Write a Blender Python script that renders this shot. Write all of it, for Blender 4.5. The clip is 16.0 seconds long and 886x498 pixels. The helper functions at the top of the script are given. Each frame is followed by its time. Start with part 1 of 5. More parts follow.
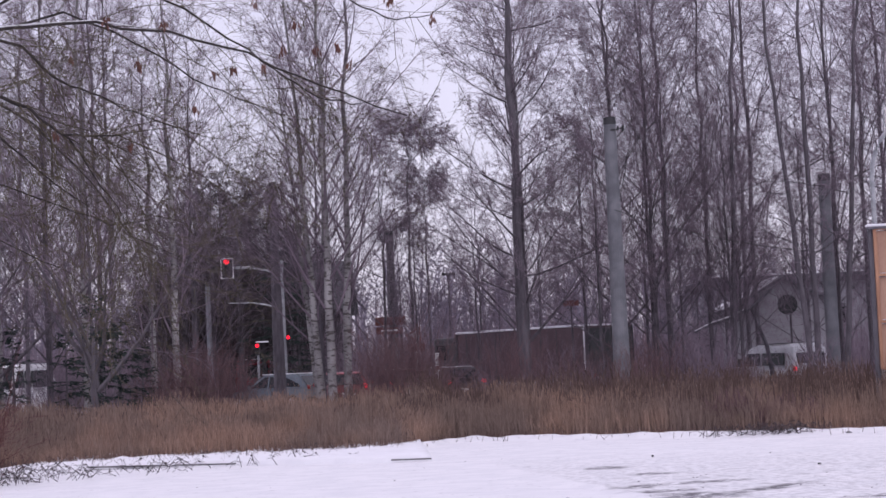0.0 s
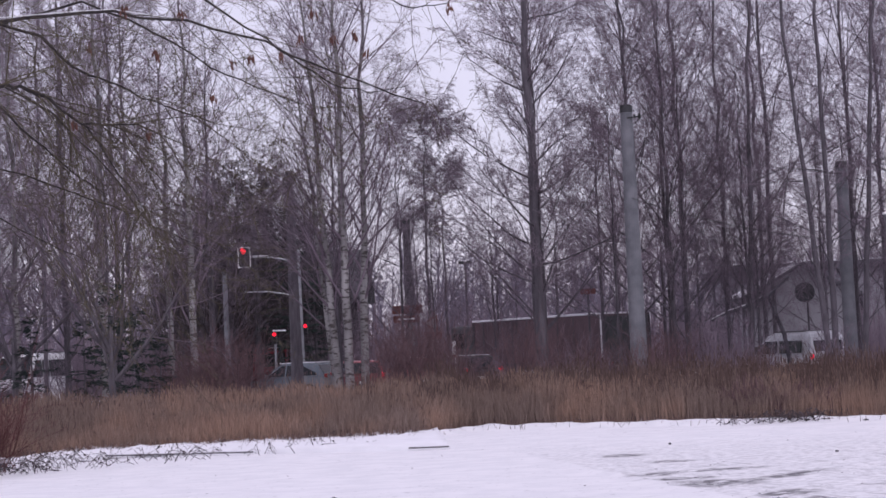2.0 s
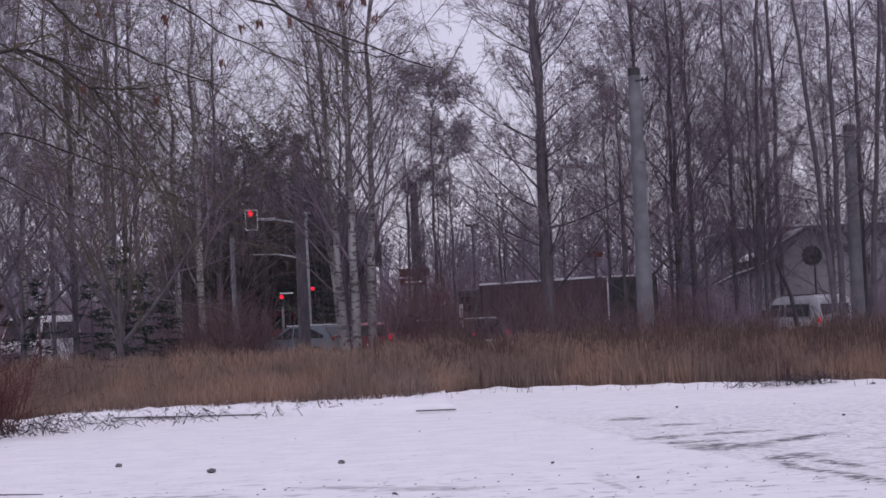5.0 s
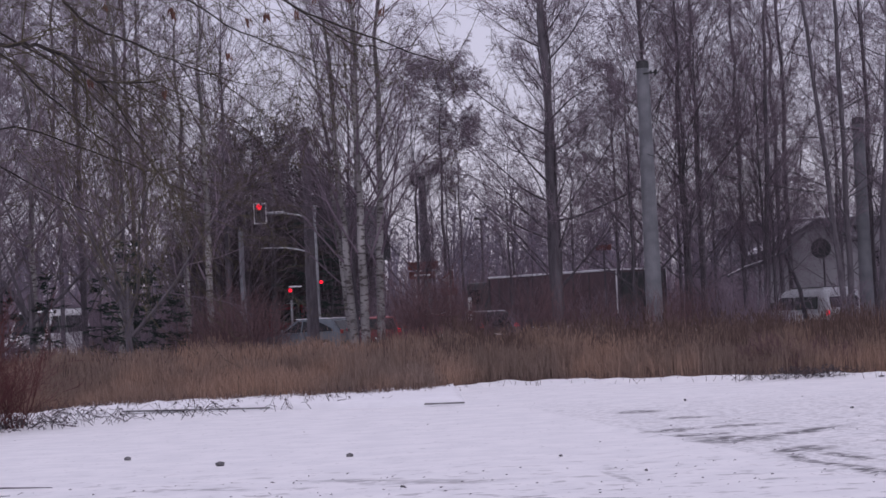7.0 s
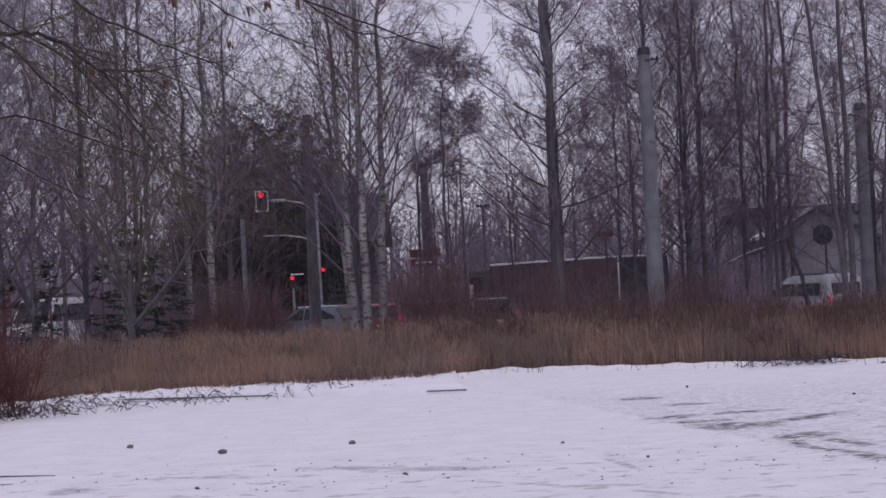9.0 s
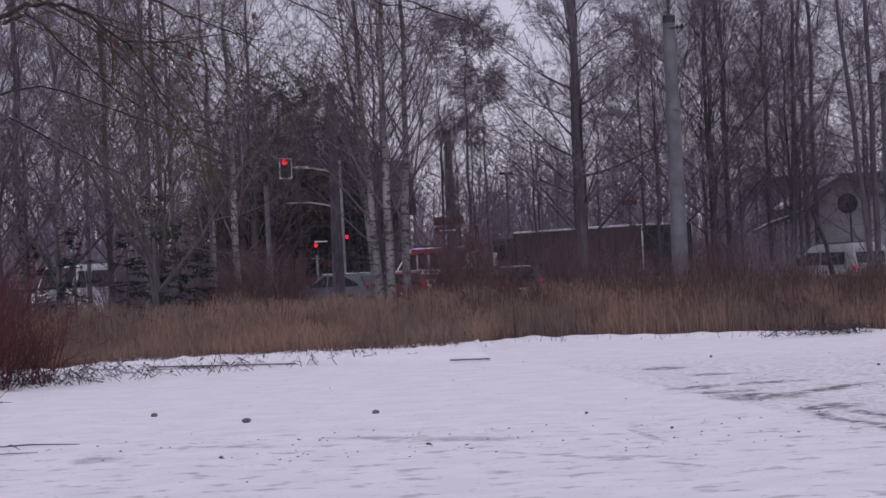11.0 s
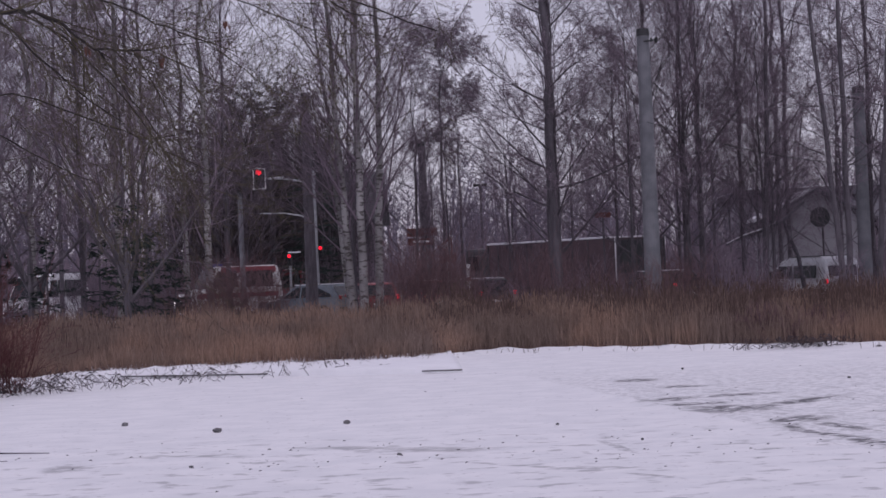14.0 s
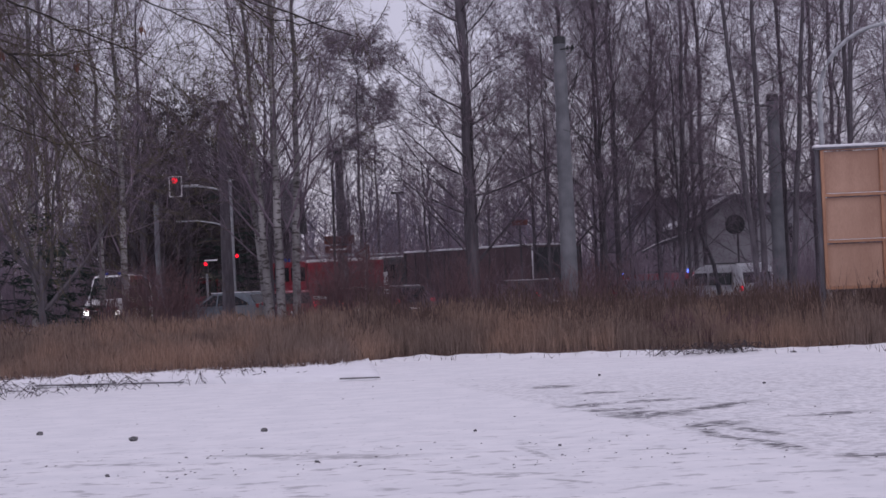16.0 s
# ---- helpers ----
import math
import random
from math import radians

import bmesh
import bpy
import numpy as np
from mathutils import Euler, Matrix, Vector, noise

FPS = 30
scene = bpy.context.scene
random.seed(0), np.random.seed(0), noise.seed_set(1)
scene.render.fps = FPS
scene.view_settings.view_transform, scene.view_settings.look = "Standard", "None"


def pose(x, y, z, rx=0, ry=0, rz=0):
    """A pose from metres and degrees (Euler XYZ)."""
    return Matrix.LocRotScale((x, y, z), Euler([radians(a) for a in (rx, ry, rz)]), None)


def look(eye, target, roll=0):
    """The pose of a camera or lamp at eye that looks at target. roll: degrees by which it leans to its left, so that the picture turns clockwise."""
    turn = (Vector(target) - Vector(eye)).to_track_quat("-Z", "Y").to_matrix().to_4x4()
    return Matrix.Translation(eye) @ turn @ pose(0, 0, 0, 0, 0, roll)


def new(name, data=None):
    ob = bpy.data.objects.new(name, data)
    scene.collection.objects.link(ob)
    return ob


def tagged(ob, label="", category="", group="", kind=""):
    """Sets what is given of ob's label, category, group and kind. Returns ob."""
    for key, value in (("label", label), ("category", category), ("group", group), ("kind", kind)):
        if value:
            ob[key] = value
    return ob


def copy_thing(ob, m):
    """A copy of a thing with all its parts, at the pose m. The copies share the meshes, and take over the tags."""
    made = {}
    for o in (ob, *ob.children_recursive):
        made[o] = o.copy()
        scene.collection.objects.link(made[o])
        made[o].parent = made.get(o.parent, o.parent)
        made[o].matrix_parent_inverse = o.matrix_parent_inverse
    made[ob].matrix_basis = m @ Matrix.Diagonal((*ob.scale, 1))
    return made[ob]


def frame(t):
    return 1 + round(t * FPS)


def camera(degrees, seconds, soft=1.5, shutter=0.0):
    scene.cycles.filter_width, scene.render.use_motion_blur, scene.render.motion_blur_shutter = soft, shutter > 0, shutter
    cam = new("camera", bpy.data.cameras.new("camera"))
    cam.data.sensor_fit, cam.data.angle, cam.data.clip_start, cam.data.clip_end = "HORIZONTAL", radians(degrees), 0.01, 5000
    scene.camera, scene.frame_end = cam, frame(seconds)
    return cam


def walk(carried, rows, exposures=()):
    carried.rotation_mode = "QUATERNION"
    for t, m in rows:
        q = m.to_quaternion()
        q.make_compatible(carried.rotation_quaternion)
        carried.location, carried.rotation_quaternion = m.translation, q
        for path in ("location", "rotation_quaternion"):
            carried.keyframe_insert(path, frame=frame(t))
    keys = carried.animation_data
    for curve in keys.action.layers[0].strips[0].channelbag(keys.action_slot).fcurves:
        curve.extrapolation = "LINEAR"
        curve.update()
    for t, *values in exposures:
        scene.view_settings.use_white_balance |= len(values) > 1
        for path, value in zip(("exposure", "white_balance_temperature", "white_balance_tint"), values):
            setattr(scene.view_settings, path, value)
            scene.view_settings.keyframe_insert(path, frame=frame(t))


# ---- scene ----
cam = camera(25.25, 16.0, soft=1.6)
PATH = [
    (0, pose(-0.011, 0.036, 1.588, 93.240, 2.622, 1.512)),
    (0.5, pose(-0.032, 0.024, 1.597, 93.297, 2.747, 1.460)),
    (1, pose(-0.011, 0.011, 1.586, 93.430, 2.572, 1.713)),
    (1.5, pose(-0.012, 0.005, 1.573, 93.341, 2.649, 1.859)),
    (2, pose(-0.015, 0.011, 1.582, 92.932, 2.725, 2.000)),
    (2.5, pose(-0.021, 0.006, 1.569, 92.709, 2.694, 1.990)),
    (3, pose(-0.022, -0.025, 1.587, 92.706, 2.767, 2.051)),
    (3.5, pose(-0.009, 0.011, 1.588, 92.728, 2.594, 1.935)),
    (4, pose(-0.019, 0.002, 1.594, 92.295, 2.589, 1.995)),
    (6.5, pose(-0.022, -0.005, 1.591, 91.724, 2.705, 2.428)),
    (7, pose(-0.012, -0.009, 1.591, 91.675, 2.701, 2.458)),
    (7.5, pose(-0.019, -0.011, 1.591, 91.497, 2.717, 2.805)),
    (8, pose(-0.007, -0.002, 1.598, 91.153, 2.626, 2.801)),
    (8.5, pose(-0.013, -0.011, 1.594, 91.286, 2.849, 2.540)),
    (8.7, pose(-0.011, -0.018, 1.590, 91.312, 2.847, 2.516)),
    (10.8, pose(-0.006, -0.032, 1.625, 90.661, 2.729, 2.768)),
    (11, pose(-0.016, 0.007, 1.622, 90.386, 2.687, 3.193)),
    (11.5, pose(-0.010, -0.024, 1.624, 90.846, 2.715, 4.435)),
    (12, pose(-0.025, -0.006, 1.624, 90.589, 2.775, 4.599)),
    (12.5, pose(-0.018, -0.002, 1.621, 90.487, 2.426, 4.166)),
    (13, pose(-0.010, -0.013, 1.622, 90.789, 2.200, 3.915)),
    (13.5, pose(-0.009, 0.000, 1.620, 90.793, 2.189, 3.040)),
    (14, pose(0.004, -0.007, 1.611, 90.691, 2.368, 2.434)),
    (14.5, pose(-0.000, -0.019, 1.607, 90.775, 2.453, 0.892)),
    (15, pose(-0.014, -0.040, 1.603, 91.107, 2.458, 0.181)),
    (15.5, pose(-0.002, 0.001, 1.588, 91.092, 2.337, 0.095)),
    (16, pose(0.000, 0.000, 1.600, 90.819, 2.500, 0.036)),
]
EXPOSURES = [(0.0, 0.34, 6230, 15), (2.0, 0.28, 6230, 15), (3.0, 0.14, 6210, 15), (4.0, 0.07, 6200, 15), (7.0, -0.07, 6180, 15), (11.0, -0.21, 6180, 15), (16.0, -0.19, 6180, 15)]
walk(cam, PATH, EXPOSURES)

# ---- light: an overcast winter afternoon ----
world = bpy.data.worlds.new("overcast_sky")
scene.world = world
world.use_nodes = True
wn, wl = world.node_tree.nodes, world.node_tree.links
sky = wn.new("ShaderNodeTexSky")
sky.sky_type, sky.sun_disc = "NISHITA", False
sky.sun_elevation, sky.sun_rotation = radians(50), radians(160)
bg_sky, bg_cloud, add = wn["Background"], wn.new("ShaderNodeBackground"), wn.new("ShaderNodeAddShader")
bg_sky.inputs["Strength"].default_value = 0.02
bg_cloud.inputs["Color"].default_value = (0.63, 0.575, 0.67, 1)
wl.new(sky.outputs[0], bg_sky.inputs["Color"])
wl.new(bg_sky.outputs[0], add.inputs[0])
wl.new(bg_cloud.outputs[0], add.inputs[1])
# an overcast sky is brighter overhead than along the horizon
coords, parts_xyz, rise = wn.new("ShaderNodeTexCoord"), wn.new("ShaderNodeSeparateXYZ"), wn.new("ShaderNodeMapRange")
rise.inputs["To Min"].default_value, rise.inputs["To Max"].default_value = 0.85, 1.2
wl.new(coords.outputs["Generated"], parts_xyz.inputs[0])
wl.new(parts_xyz.outputs[2], rise.inputs["Value"])
wl.new(rise.outputs[0], bg_cloud.inputs["Strength"])
wl.new(add.outputs[0], wn["World Output"].inputs["Surface"])
sun_data = bpy.data.lights.new("sun", "SUN")
sun_data.energy, sun_data.angle, sun_data.color = 0.5, radians(40), (1.0, 0.95, 0.92)
sun = new("sun", sun_data)
sun.matrix_basis = look((0, 0, 50), (-14, 38, 0))


# ---- materials ----
def mat(name, col, col2=None, scale=8.0, rough=0.8, bump=0.0, metal=0.0, emit=None, power=0.0, stretch=(1, 1, 1), fine=60.0, per_object=False):
    """A surface of two colours mixed by noise at two scales, with relief."""
    m = bpy.data.materials.new(name)
    m.use_nodes = True
    n, l = m.node_tree.nodes, m.node_tree.links
    b = n["Principled BSDF"]
    b.inputs["Roughness"].default_value, b.inputs["Metallic"].default_value = rough, metal
    if emit:
        b.inputs["Emission Color"].default_value, b.inputs["Emission Strength"].default_value = (*emit, 1), power
    tex, mp = n.new("ShaderNodeTexCoord"), n.new("ShaderNodeMapping")
    mp.inputs["Scale"].default_value = stretch
    l.new(tex.outputs["Object"], mp.inputs["Vector"])
    big, small, mix = n.new("ShaderNodeTexNoise"), n.new("ShaderNodeTexNoise"), n.new("ShaderNodeMix")
    big.inputs["Scale"].default_value, big.inputs["Detail"].default_value = scale, 4
    small.inputs["Scale"].default_value, small.inputs["Detail"].default_value = fine, 2
    l.new(mp.outputs[0], big.inputs["Vector"]), l.new(mp.outputs[0], small.inputs["Vector"])
    mix.data_type = "RGBA"
    avg = n.new("ShaderNodeMath")
    avg.operation = "MULTIPLY_ADD"
    avg.inputs[1].default_value, avg.inputs[2].default_value = 0.35, -0.175
    l.new(small.outputs["Fac"], avg.inputs[0])
    total = n.new("ShaderNodeMath")
    l.new(big.outputs["Fac"], total.inputs[0]), l.new(avg.outputs[0], total.inputs[1])
    ramp = n.new("ShaderNodeMapRange")
    ramp.inputs["From Min"].default_value, ramp.inputs["From Max"].default_value = 0.35, 0.65
    source = total
    if per_object:
        info, extra = n.new("ShaderNodeObjectInfo"), n.new("ShaderNodeMath")
        extra.operation = "MULTIPLY_ADD"
        extra.inputs[1].default_value = 0.2
        l.new(info.outputs["Random"], extra.inputs[0]), l.new(total.outputs[0], extra.inputs[2])
        source = extra
    l.new(source.outputs[0], ramp.inputs["Value"])
    l.new(ramp.outputs[0], mix.inputs["Factor"])
    mix.inputs["A"].default_value, mix.inputs["B"].default_value = (*col, 1), (*(col2 or col), 1)
    l.new(mix.outputs["Result"], b.inputs["Base Color"])
    if bump:
        bm_node = n.new("ShaderNodeBump")
        bm_node.inputs["Strength"].default_value, bm_node.inputs["Distance"].default_value = bump, 0.02
        l.new(total.outputs[0], bm_node.inputs["Height"])
        l.new(bm_node.outputs[0], b.inputs["Normal"])
    return m


def island_mat(name, col, col2, rough=0.9):
    """Stems and twigs: each piece takes its own shade between two colours."""
    m = bpy.data.materials.new(name)
    m.use_nodes = True
    n, l = m.node_tree.nodes, m.node_tree.links
    b = n["Principled BSDF"]
    b.inputs["Roughness"].default_value = rough
    b.inputs["Specular IOR Level"].default_value = 0.15
    geo, mix = n.new("ShaderNodeNewGeometry"), n.new("ShaderNodeMix")
    mix.data_type = "RGBA"
    l.new(geo.outputs["Random Per Island"], mix.inputs["Factor"])
    mix.inputs["A"].default_value, mix.inputs["B"].default_value = (*col, 1), (*col2, 1)
    l.new(mix.outputs["Result"], b.inputs["Base Color"])
    return m


def reed_mat(name, drab, drab2, warm, warm2, rough=0.9):
    """Dry blades: each its own shade, in warm and drab patches over the stand."""
    m = island_mat(name, drab, drab2, rough)
    n, l = m.node_tree.nodes, m.node_tree.links
    b = n["Principled BSDF"]
    first = b.inputs["Base Color"].links[0].from_node
    geo = first.inputs["Factor"].links[0].from_node
    tex, patch, step = n.new("ShaderNodeTexCoord"), n.new("ShaderNodeTexNoise"), n.new("ShaderNodeMapRange")
    other, mix = n.new("ShaderNodeMix"), n.new("ShaderNodeMix")
    other.data_type = mix.data_type = "RGBA"
    other.inputs["A"].default_value, other.inputs["B"].default_value = (*warm, 1), (*warm2, 1)
    patch.inputs["Scale"].default_value, patch.inputs["Detail"].default_value = 0.42, 4
    step.inputs["From Min"].default_value, step.inputs["From Max"].default_value = 0.42, 0.62
    l.new(geo.outputs["Random Per Island"], other.inputs["Factor"])
    l.new(tex.outputs["Object"], patch.inputs["Vector"]), l.new(patch.outputs["Fac"], step.inputs["Value"])
    l.new(step.outputs[0], mix.inputs["Factor"])
    l.new(first.outputs["Result"], mix.inputs["A"]), l.new(other.outputs["Result"], mix.inputs["B"])
    l.new(mix.outputs["Result"], b.inputs["Base Color"])
    return m


def birch_bark():
    m = bpy.data.materials.new("birch_bark")
    m.use_nodes = True
    n, l = m.node_tree.nodes, m.node_tree.links
    b = n["Principled BSDF"]
    b.inputs["Roughness"].default_value = 0.75
    tex, mp = n.new("ShaderNodeTexCoord"), n.new("ShaderNodeMapping")
    mp.inputs["Scale"].default_value = (3.0, 3.0, 9.0)
    noise_a, noise_b = n.new("ShaderNodeTexNoise"), n.new("ShaderNodeTexNoise")
    noise_a.inputs["Scale"].default_value, noise_a.inputs["Detail"].default_value = 1.6, 6
    noise_b.inputs["Scale"].default_value = 0.35
    l.new(tex.outputs["Object"], mp.inputs["Vector"])
    l.new(mp.outputs[0], noise_a.inputs["Vector"]), l.new(tex.outputs["Object"], noise_b.inputs["Vector"])
    step, mix, mix2, step2 = n.new("ShaderNodeMapRange"), n.new("ShaderNodeMix"), n.new("ShaderNodeMix"), n.new("ShaderNodeMapRange")
    step.inputs["From Min"].default_value, step.inputs["From Max"].default_value = 0.53, 0.62
    step2.inputs["From Min"].default_value, step2.inputs["From Max"].default_value = 0.38, 0.60
    mix.data_type = mix2.data_type = "RGBA"
    l.new(noise_a.outputs["Fac"], step.inputs["Value"]), l.new(noise_b.outputs["Fac"], step2.inputs["Value"])
    mix2.inputs["A"].default_value, mix2.inputs["B"].default_value = (0.36, 0.345, 0.345, 1), (0.12, 0.11, 0.115, 1)
    mix.inputs["B"].default_value = (0.07, 0.06, 0.058, 1)
    l.new(step2.outputs[0], mix2.inputs["Factor"])
    l.new(mix2.outputs["Result"], mix.inputs["A"])
    l.new(step.outputs[0], mix.inputs["Factor"])
    l.new(mix.outputs["Result"], b.inputs["Base Color"])
    return m


def ground_snow():
    """Trodden snow: soft relief with its shading mottled into the colour, grit and litter in streaks, and a driven
    patch where the tyres bared the asphalt.
    """
    m = bpy.data.materials.new("trodden_snow")
    m.use_nodes = True
    n, l = m.node_tree.nodes, m.node_tree.links
    b = n["Principled BSDF"]
    b.inputs["Roughness"].default_value = 0.75
    tex = n.new("ShaderNodeTexCoord")

    def noise_at(scale, stretch, detail=5, turn=0.0):
        mp, t = n.new("ShaderNodeMapping"), n.new("ShaderNodeTexNoise")
        mp.inputs["Scale"].default_value, mp.inputs["Rotation"].default_value[2] = stretch, turn
        t.inputs["Scale"].default_value, t.inputs["Detail"].default_value = scale, detail
        l.new(tex.outputs["Object"], mp.inputs["Vector"]), l.new(mp.outputs[0], t.inputs["Vector"])
        return t.outputs["Fac"]

    def rng(v, lo, hi, a=0.0, c=1.0):
        r = n.new("ShaderNodeMapRange")
        r.interpolation_type = "SMOOTHSTEP"
        for key, val in (("From Min", lo), ("From Max", hi), ("To Min", a), ("To Max", c)):
            r.inputs[key].default_value = val
        l.new(v, r.inputs["Value"])
        return r.outputs[0]

    def op(kind, a, c):
        o = n.new("ShaderNodeMath")
        o.operation = kind
        for i, v in enumerate((a, c)):
            if hasattr(v, "is_linked"):
                l.new(v, o.inputs[i])
            else:
                o.inputs[i].default_value = v
        return o.outputs[0]

    sep = n.new("ShaderNodeSeparateXYZ")
    l.new(tex.outputs["Object"], sep.inputs[0])
    x, y = sep.outputs[0], sep.outputs[1]
    wob = noise_at(0.5, (1, 1, 1))
    # tyre tracks run from the far left towards the near right
    along = op("ADD", op("MULTIPLY", x, 0.48), op("MULTIPLY", y, -0.87))
    across = op("ADD", op("MULTIPLY", x, 0.87), op("MULTIPLY", y, 0.48))

    def track_noise(lengthwise, crosswise, rough):
        joined, t = n.new("ShaderNodeCombineXYZ"), n.new("ShaderNodeTexNoise")
        l.new(op("MULTIPLY", along, lengthwise), joined.inputs[0])
        l.new(op("ADD", op("MULTIPLY", across, crosswise), op("MULTIPLY", wob, 2.0)), joined.inputs[1])
        t.inputs["Scale"].default_value, t.inputs["Detail"].default_value, t.inputs["Roughness"].default_value = 1.0, 12, rough
        l.new(joined.outputs[0], t.inputs["Vector"])
        return t.outputs["Fac"]

    # driven patch: a wedge that opens to the right, its border drawn by the noise
    side = op("ADD", op("ADD", x, op("MULTIPLY", y, 0.214)), op("MULTIPLY", wob, 0.4))
    driven = op("MULTIPLY", rng(side, 6.45, 6.6), rng(y, 33.0, 27.0))
    wedge = op("MULTIPLY", driven, op("MULTIPLY", rng(y, 16.0, 17.5), rng(y, 31.0, 24.0)))
    streaks = rng(track_noise(1.3, 7.0, 0.72), 0.54, 0.60)
    bare = op("MULTIPLY", op("MULTIPLY", wedge, streaks), 0.42)
    slush = op("MULTIPLY", op("MULTIPLY", driven, rng(noise_at(9.0, (1, 0.8, 1), 10), 0.46, 0.60)), 0.26)
    bare = op("MAXIMUM", bare, slush)

    def smear(x0, y0, x1, y1, half):
        """A scraped streak between two spots, ragged at its rim."""
        ln = math.hypot(x1 - x0, y1 - y0)
        c, sn = (x1 - x0) / ln, (y1 - y0) / ln
        dx, dy = op("SUBTRACT", x, (x0 + x1) / 2), op("SUBTRACT", y, (y0 + y1) / 2)
        u = op("MULTIPLY", op("ADD", op("MULTIPLY", dx, c), op("MULTIPLY", dy, sn)), 1.5 / ln)
        v = op("MULTIPLY", op("SUBTRACT", op("MULTIPLY", dy, c), op("MULTIPLY", dx, sn)), 0.5 / half)
        near = op("ADD", op("MULTIPLY", u, u), op("MULTIPLY", v, v))
        return op("MULTIPLY", rng(op("ADD", near, ragged), 2.1, 0.7), scraped)

    ragged = op("MULTIPLY", noise_at(9.0, (1.0, 0.7, 1), 6), 1.3)
    scraped = rng(noise_at(9.0, (0.55, 1.1, 1), 10, 0.3), 0.40, 0.52)
    for place in ((1.2, 27.9, 1.75, 27.75, 0.22), (1.75, 26.15, 2.25, 25.9, 0.12), (1.35, 23.3, 1.9, 24.0, 0.14), (1.85, 24.0, 2.9, 24.06, 0.13), (1.45, 22.6, 2.2, 22.75, 0.12), (1.75, 21.7, 2.6, 21.8, 0.34), (2.45, 21.8, 3.5, 23.1, 0.12),
                  (2.88, 20.3, 2.5, 19.7, 0.16), (2.53, 19.9, 2.5, 18.8, 0.05), (2.48, 18.9, 2.82, 17.9, 0.06), (2.78, 18.0, 3.02, 17.0, 0.06), (2.82, 19.5, 3.13, 18.45, 0.06), (3.2, 16.3, 3.6, 16.0, 0.14), (3.6, 20.6, 4.4, 20.9, 0.1)):
        bare = op("MAXIMUM", bare, op("MULTIPLY", smear(*place), 1.0))
    for place in ((-0.5, 16.65, 0.25, 15.85, 0.035), (0.2, 15.86, 0.8, 15.75, 0.07), (0.74, 15.3, 1.06, 14.85, 0.03), (-1.3, 18.1, -0.4, 18.0, 0.12), (-3.6, 18.5, -2.7, 18.05, 0.06), (-4.35, 17.5, -4.0, 17.6, 0.16), (-2.1, 18.65, -0.75, 18.2, 0.1), (0.65, 18.3, 0.86, 17.2, 0.03)):
        bare = op("MAXIMUM", bare, op("MULTIPLY", smear(*place), 0.55))
    grit = op("MULTIPLY", rng(noise_at(6.0, (0.5, 0.7, 1), 12, -0.08), 0.56, 0.68), 0.45)
    tracks = op("MULTIPLY", grit, rng(y, 22.0, 17.5))
    specks = op("MULTIPLY", rng(noise_at(14.0, (0.7, 0.6, 1), 8), 0.62, 0.70), 0.35)
    litter = op("MULTIPLY", rng(y, 38.0, 40.5), rng(noise_at(1.2, (1, 1, 1), 5), 0.42, 0.62))
    dirt = op("MAXIMUM", op("MAXIMUM", bare, tracks), op("MAXIMUM", specks, litter))
    # two snow colours in fine noise paint the small shadows between the lumps
    bump_shade = n.new("ShaderNodeMix")
    bump_shade.data_type = "RGBA"
    l.new(rng(noise_at(3.0, (0.6, 0.8, 1), 12), 0.35, 0.65), bump_shade.inputs["Factor"])
    bump_shade.inputs["A"].default_value, bump_shade.inputs["B"].default_value = (0.695, 0.698, 0.72, 1), (0.765, 0.762, 0.78, 1)
    mix = n.new("ShaderNodeMix")
    mix.data_type = "RGBA"
    l.new(dirt, mix.inputs["Factor"])
    l.new(bump_shade.outputs["Result"], mix.inputs["A"])
    mix.inputs["B"].default_value = (0.115, 0.112, 0.122, 1)
    l.new(mix.outputs["Result"], b.inputs["Base Color"])
    bump = n.new("ShaderNodeBump")
    bump.inputs["Strength"].default_value, bump.inputs["Distance"].default_value = 0.5, 0.03
    l.new(op("ADD", noise_at(4.5, (1.0, 0.7, 1), 10), op("MULTIPLY", noise_at(14, (1, 1, 1), 3), 0.4)), bump.inputs["Height"])
    l.new(bump.outputs[0], b.inputs["Normal"])
    return m


SNOW = mat("fresh_snow", (0.72, 0.72, 0.75), (0.78, 0.78, 0.81), 3, 0.8, 0.4)
LOT = ground_snow()
ASPHALT = mat("wet_asphalt", (0.05, 0.05, 0.052), (0.16, 0.15, 0.16), 0.8, 0.6, 0.3)
BIRCH = birch_bark()
BARK = mat("dark_bark", (0.07, 0.061, 0.072), (0.128, 0.114, 0.13), 3, 0.9, 0.8, stretch=(3, 3, 0.6))
BARK_GREY = mat("grey_bark", (0.085, 0.08, 0.094), (0.15, 0.142, 0.162), 3, 0.9, 0.6, stretch=(3, 3, 0.6))
MOSSY = mat("mossy_bark", (0.022, 0.018, 0.019), (0.05, 0.042, 0.04), 6, 0.9, 0.8)
TWIG = island_mat("birch_twigs", (0.16, 0.125, 0.153), (0.285, 0.228, 0.275))
TWIG_DARK = island_mat("dark_twigs", (0.142, 0.111, 0.136), (0.25, 0.20, 0.24))
# far twigs: the bluish haze of distance is mixed into this colour
TWIG_FAR = island_mat("hazed_grey_twigs", (0.135, 0.118, 0.15), (0.23, 0.203, 0.255))
TWIG_OLIVE = island_mat("olive_twigs", (0.065, 0.054, 0.048), (0.13, 0.112, 0.07))
TWIG_WET = island_mat("wet_twigs", (0.042, 0.034, 0.038), (0.095, 0.08, 0.086))
TWIG_RED = island_mat("red_twigs", (0.105, 0.066, 0.072), (0.19, 0.12, 0.128))
DOGWOOD = island_mat("dogwood_twigs", (0.075, 0.03, 0.033), (0.14, 0.06, 0.06))
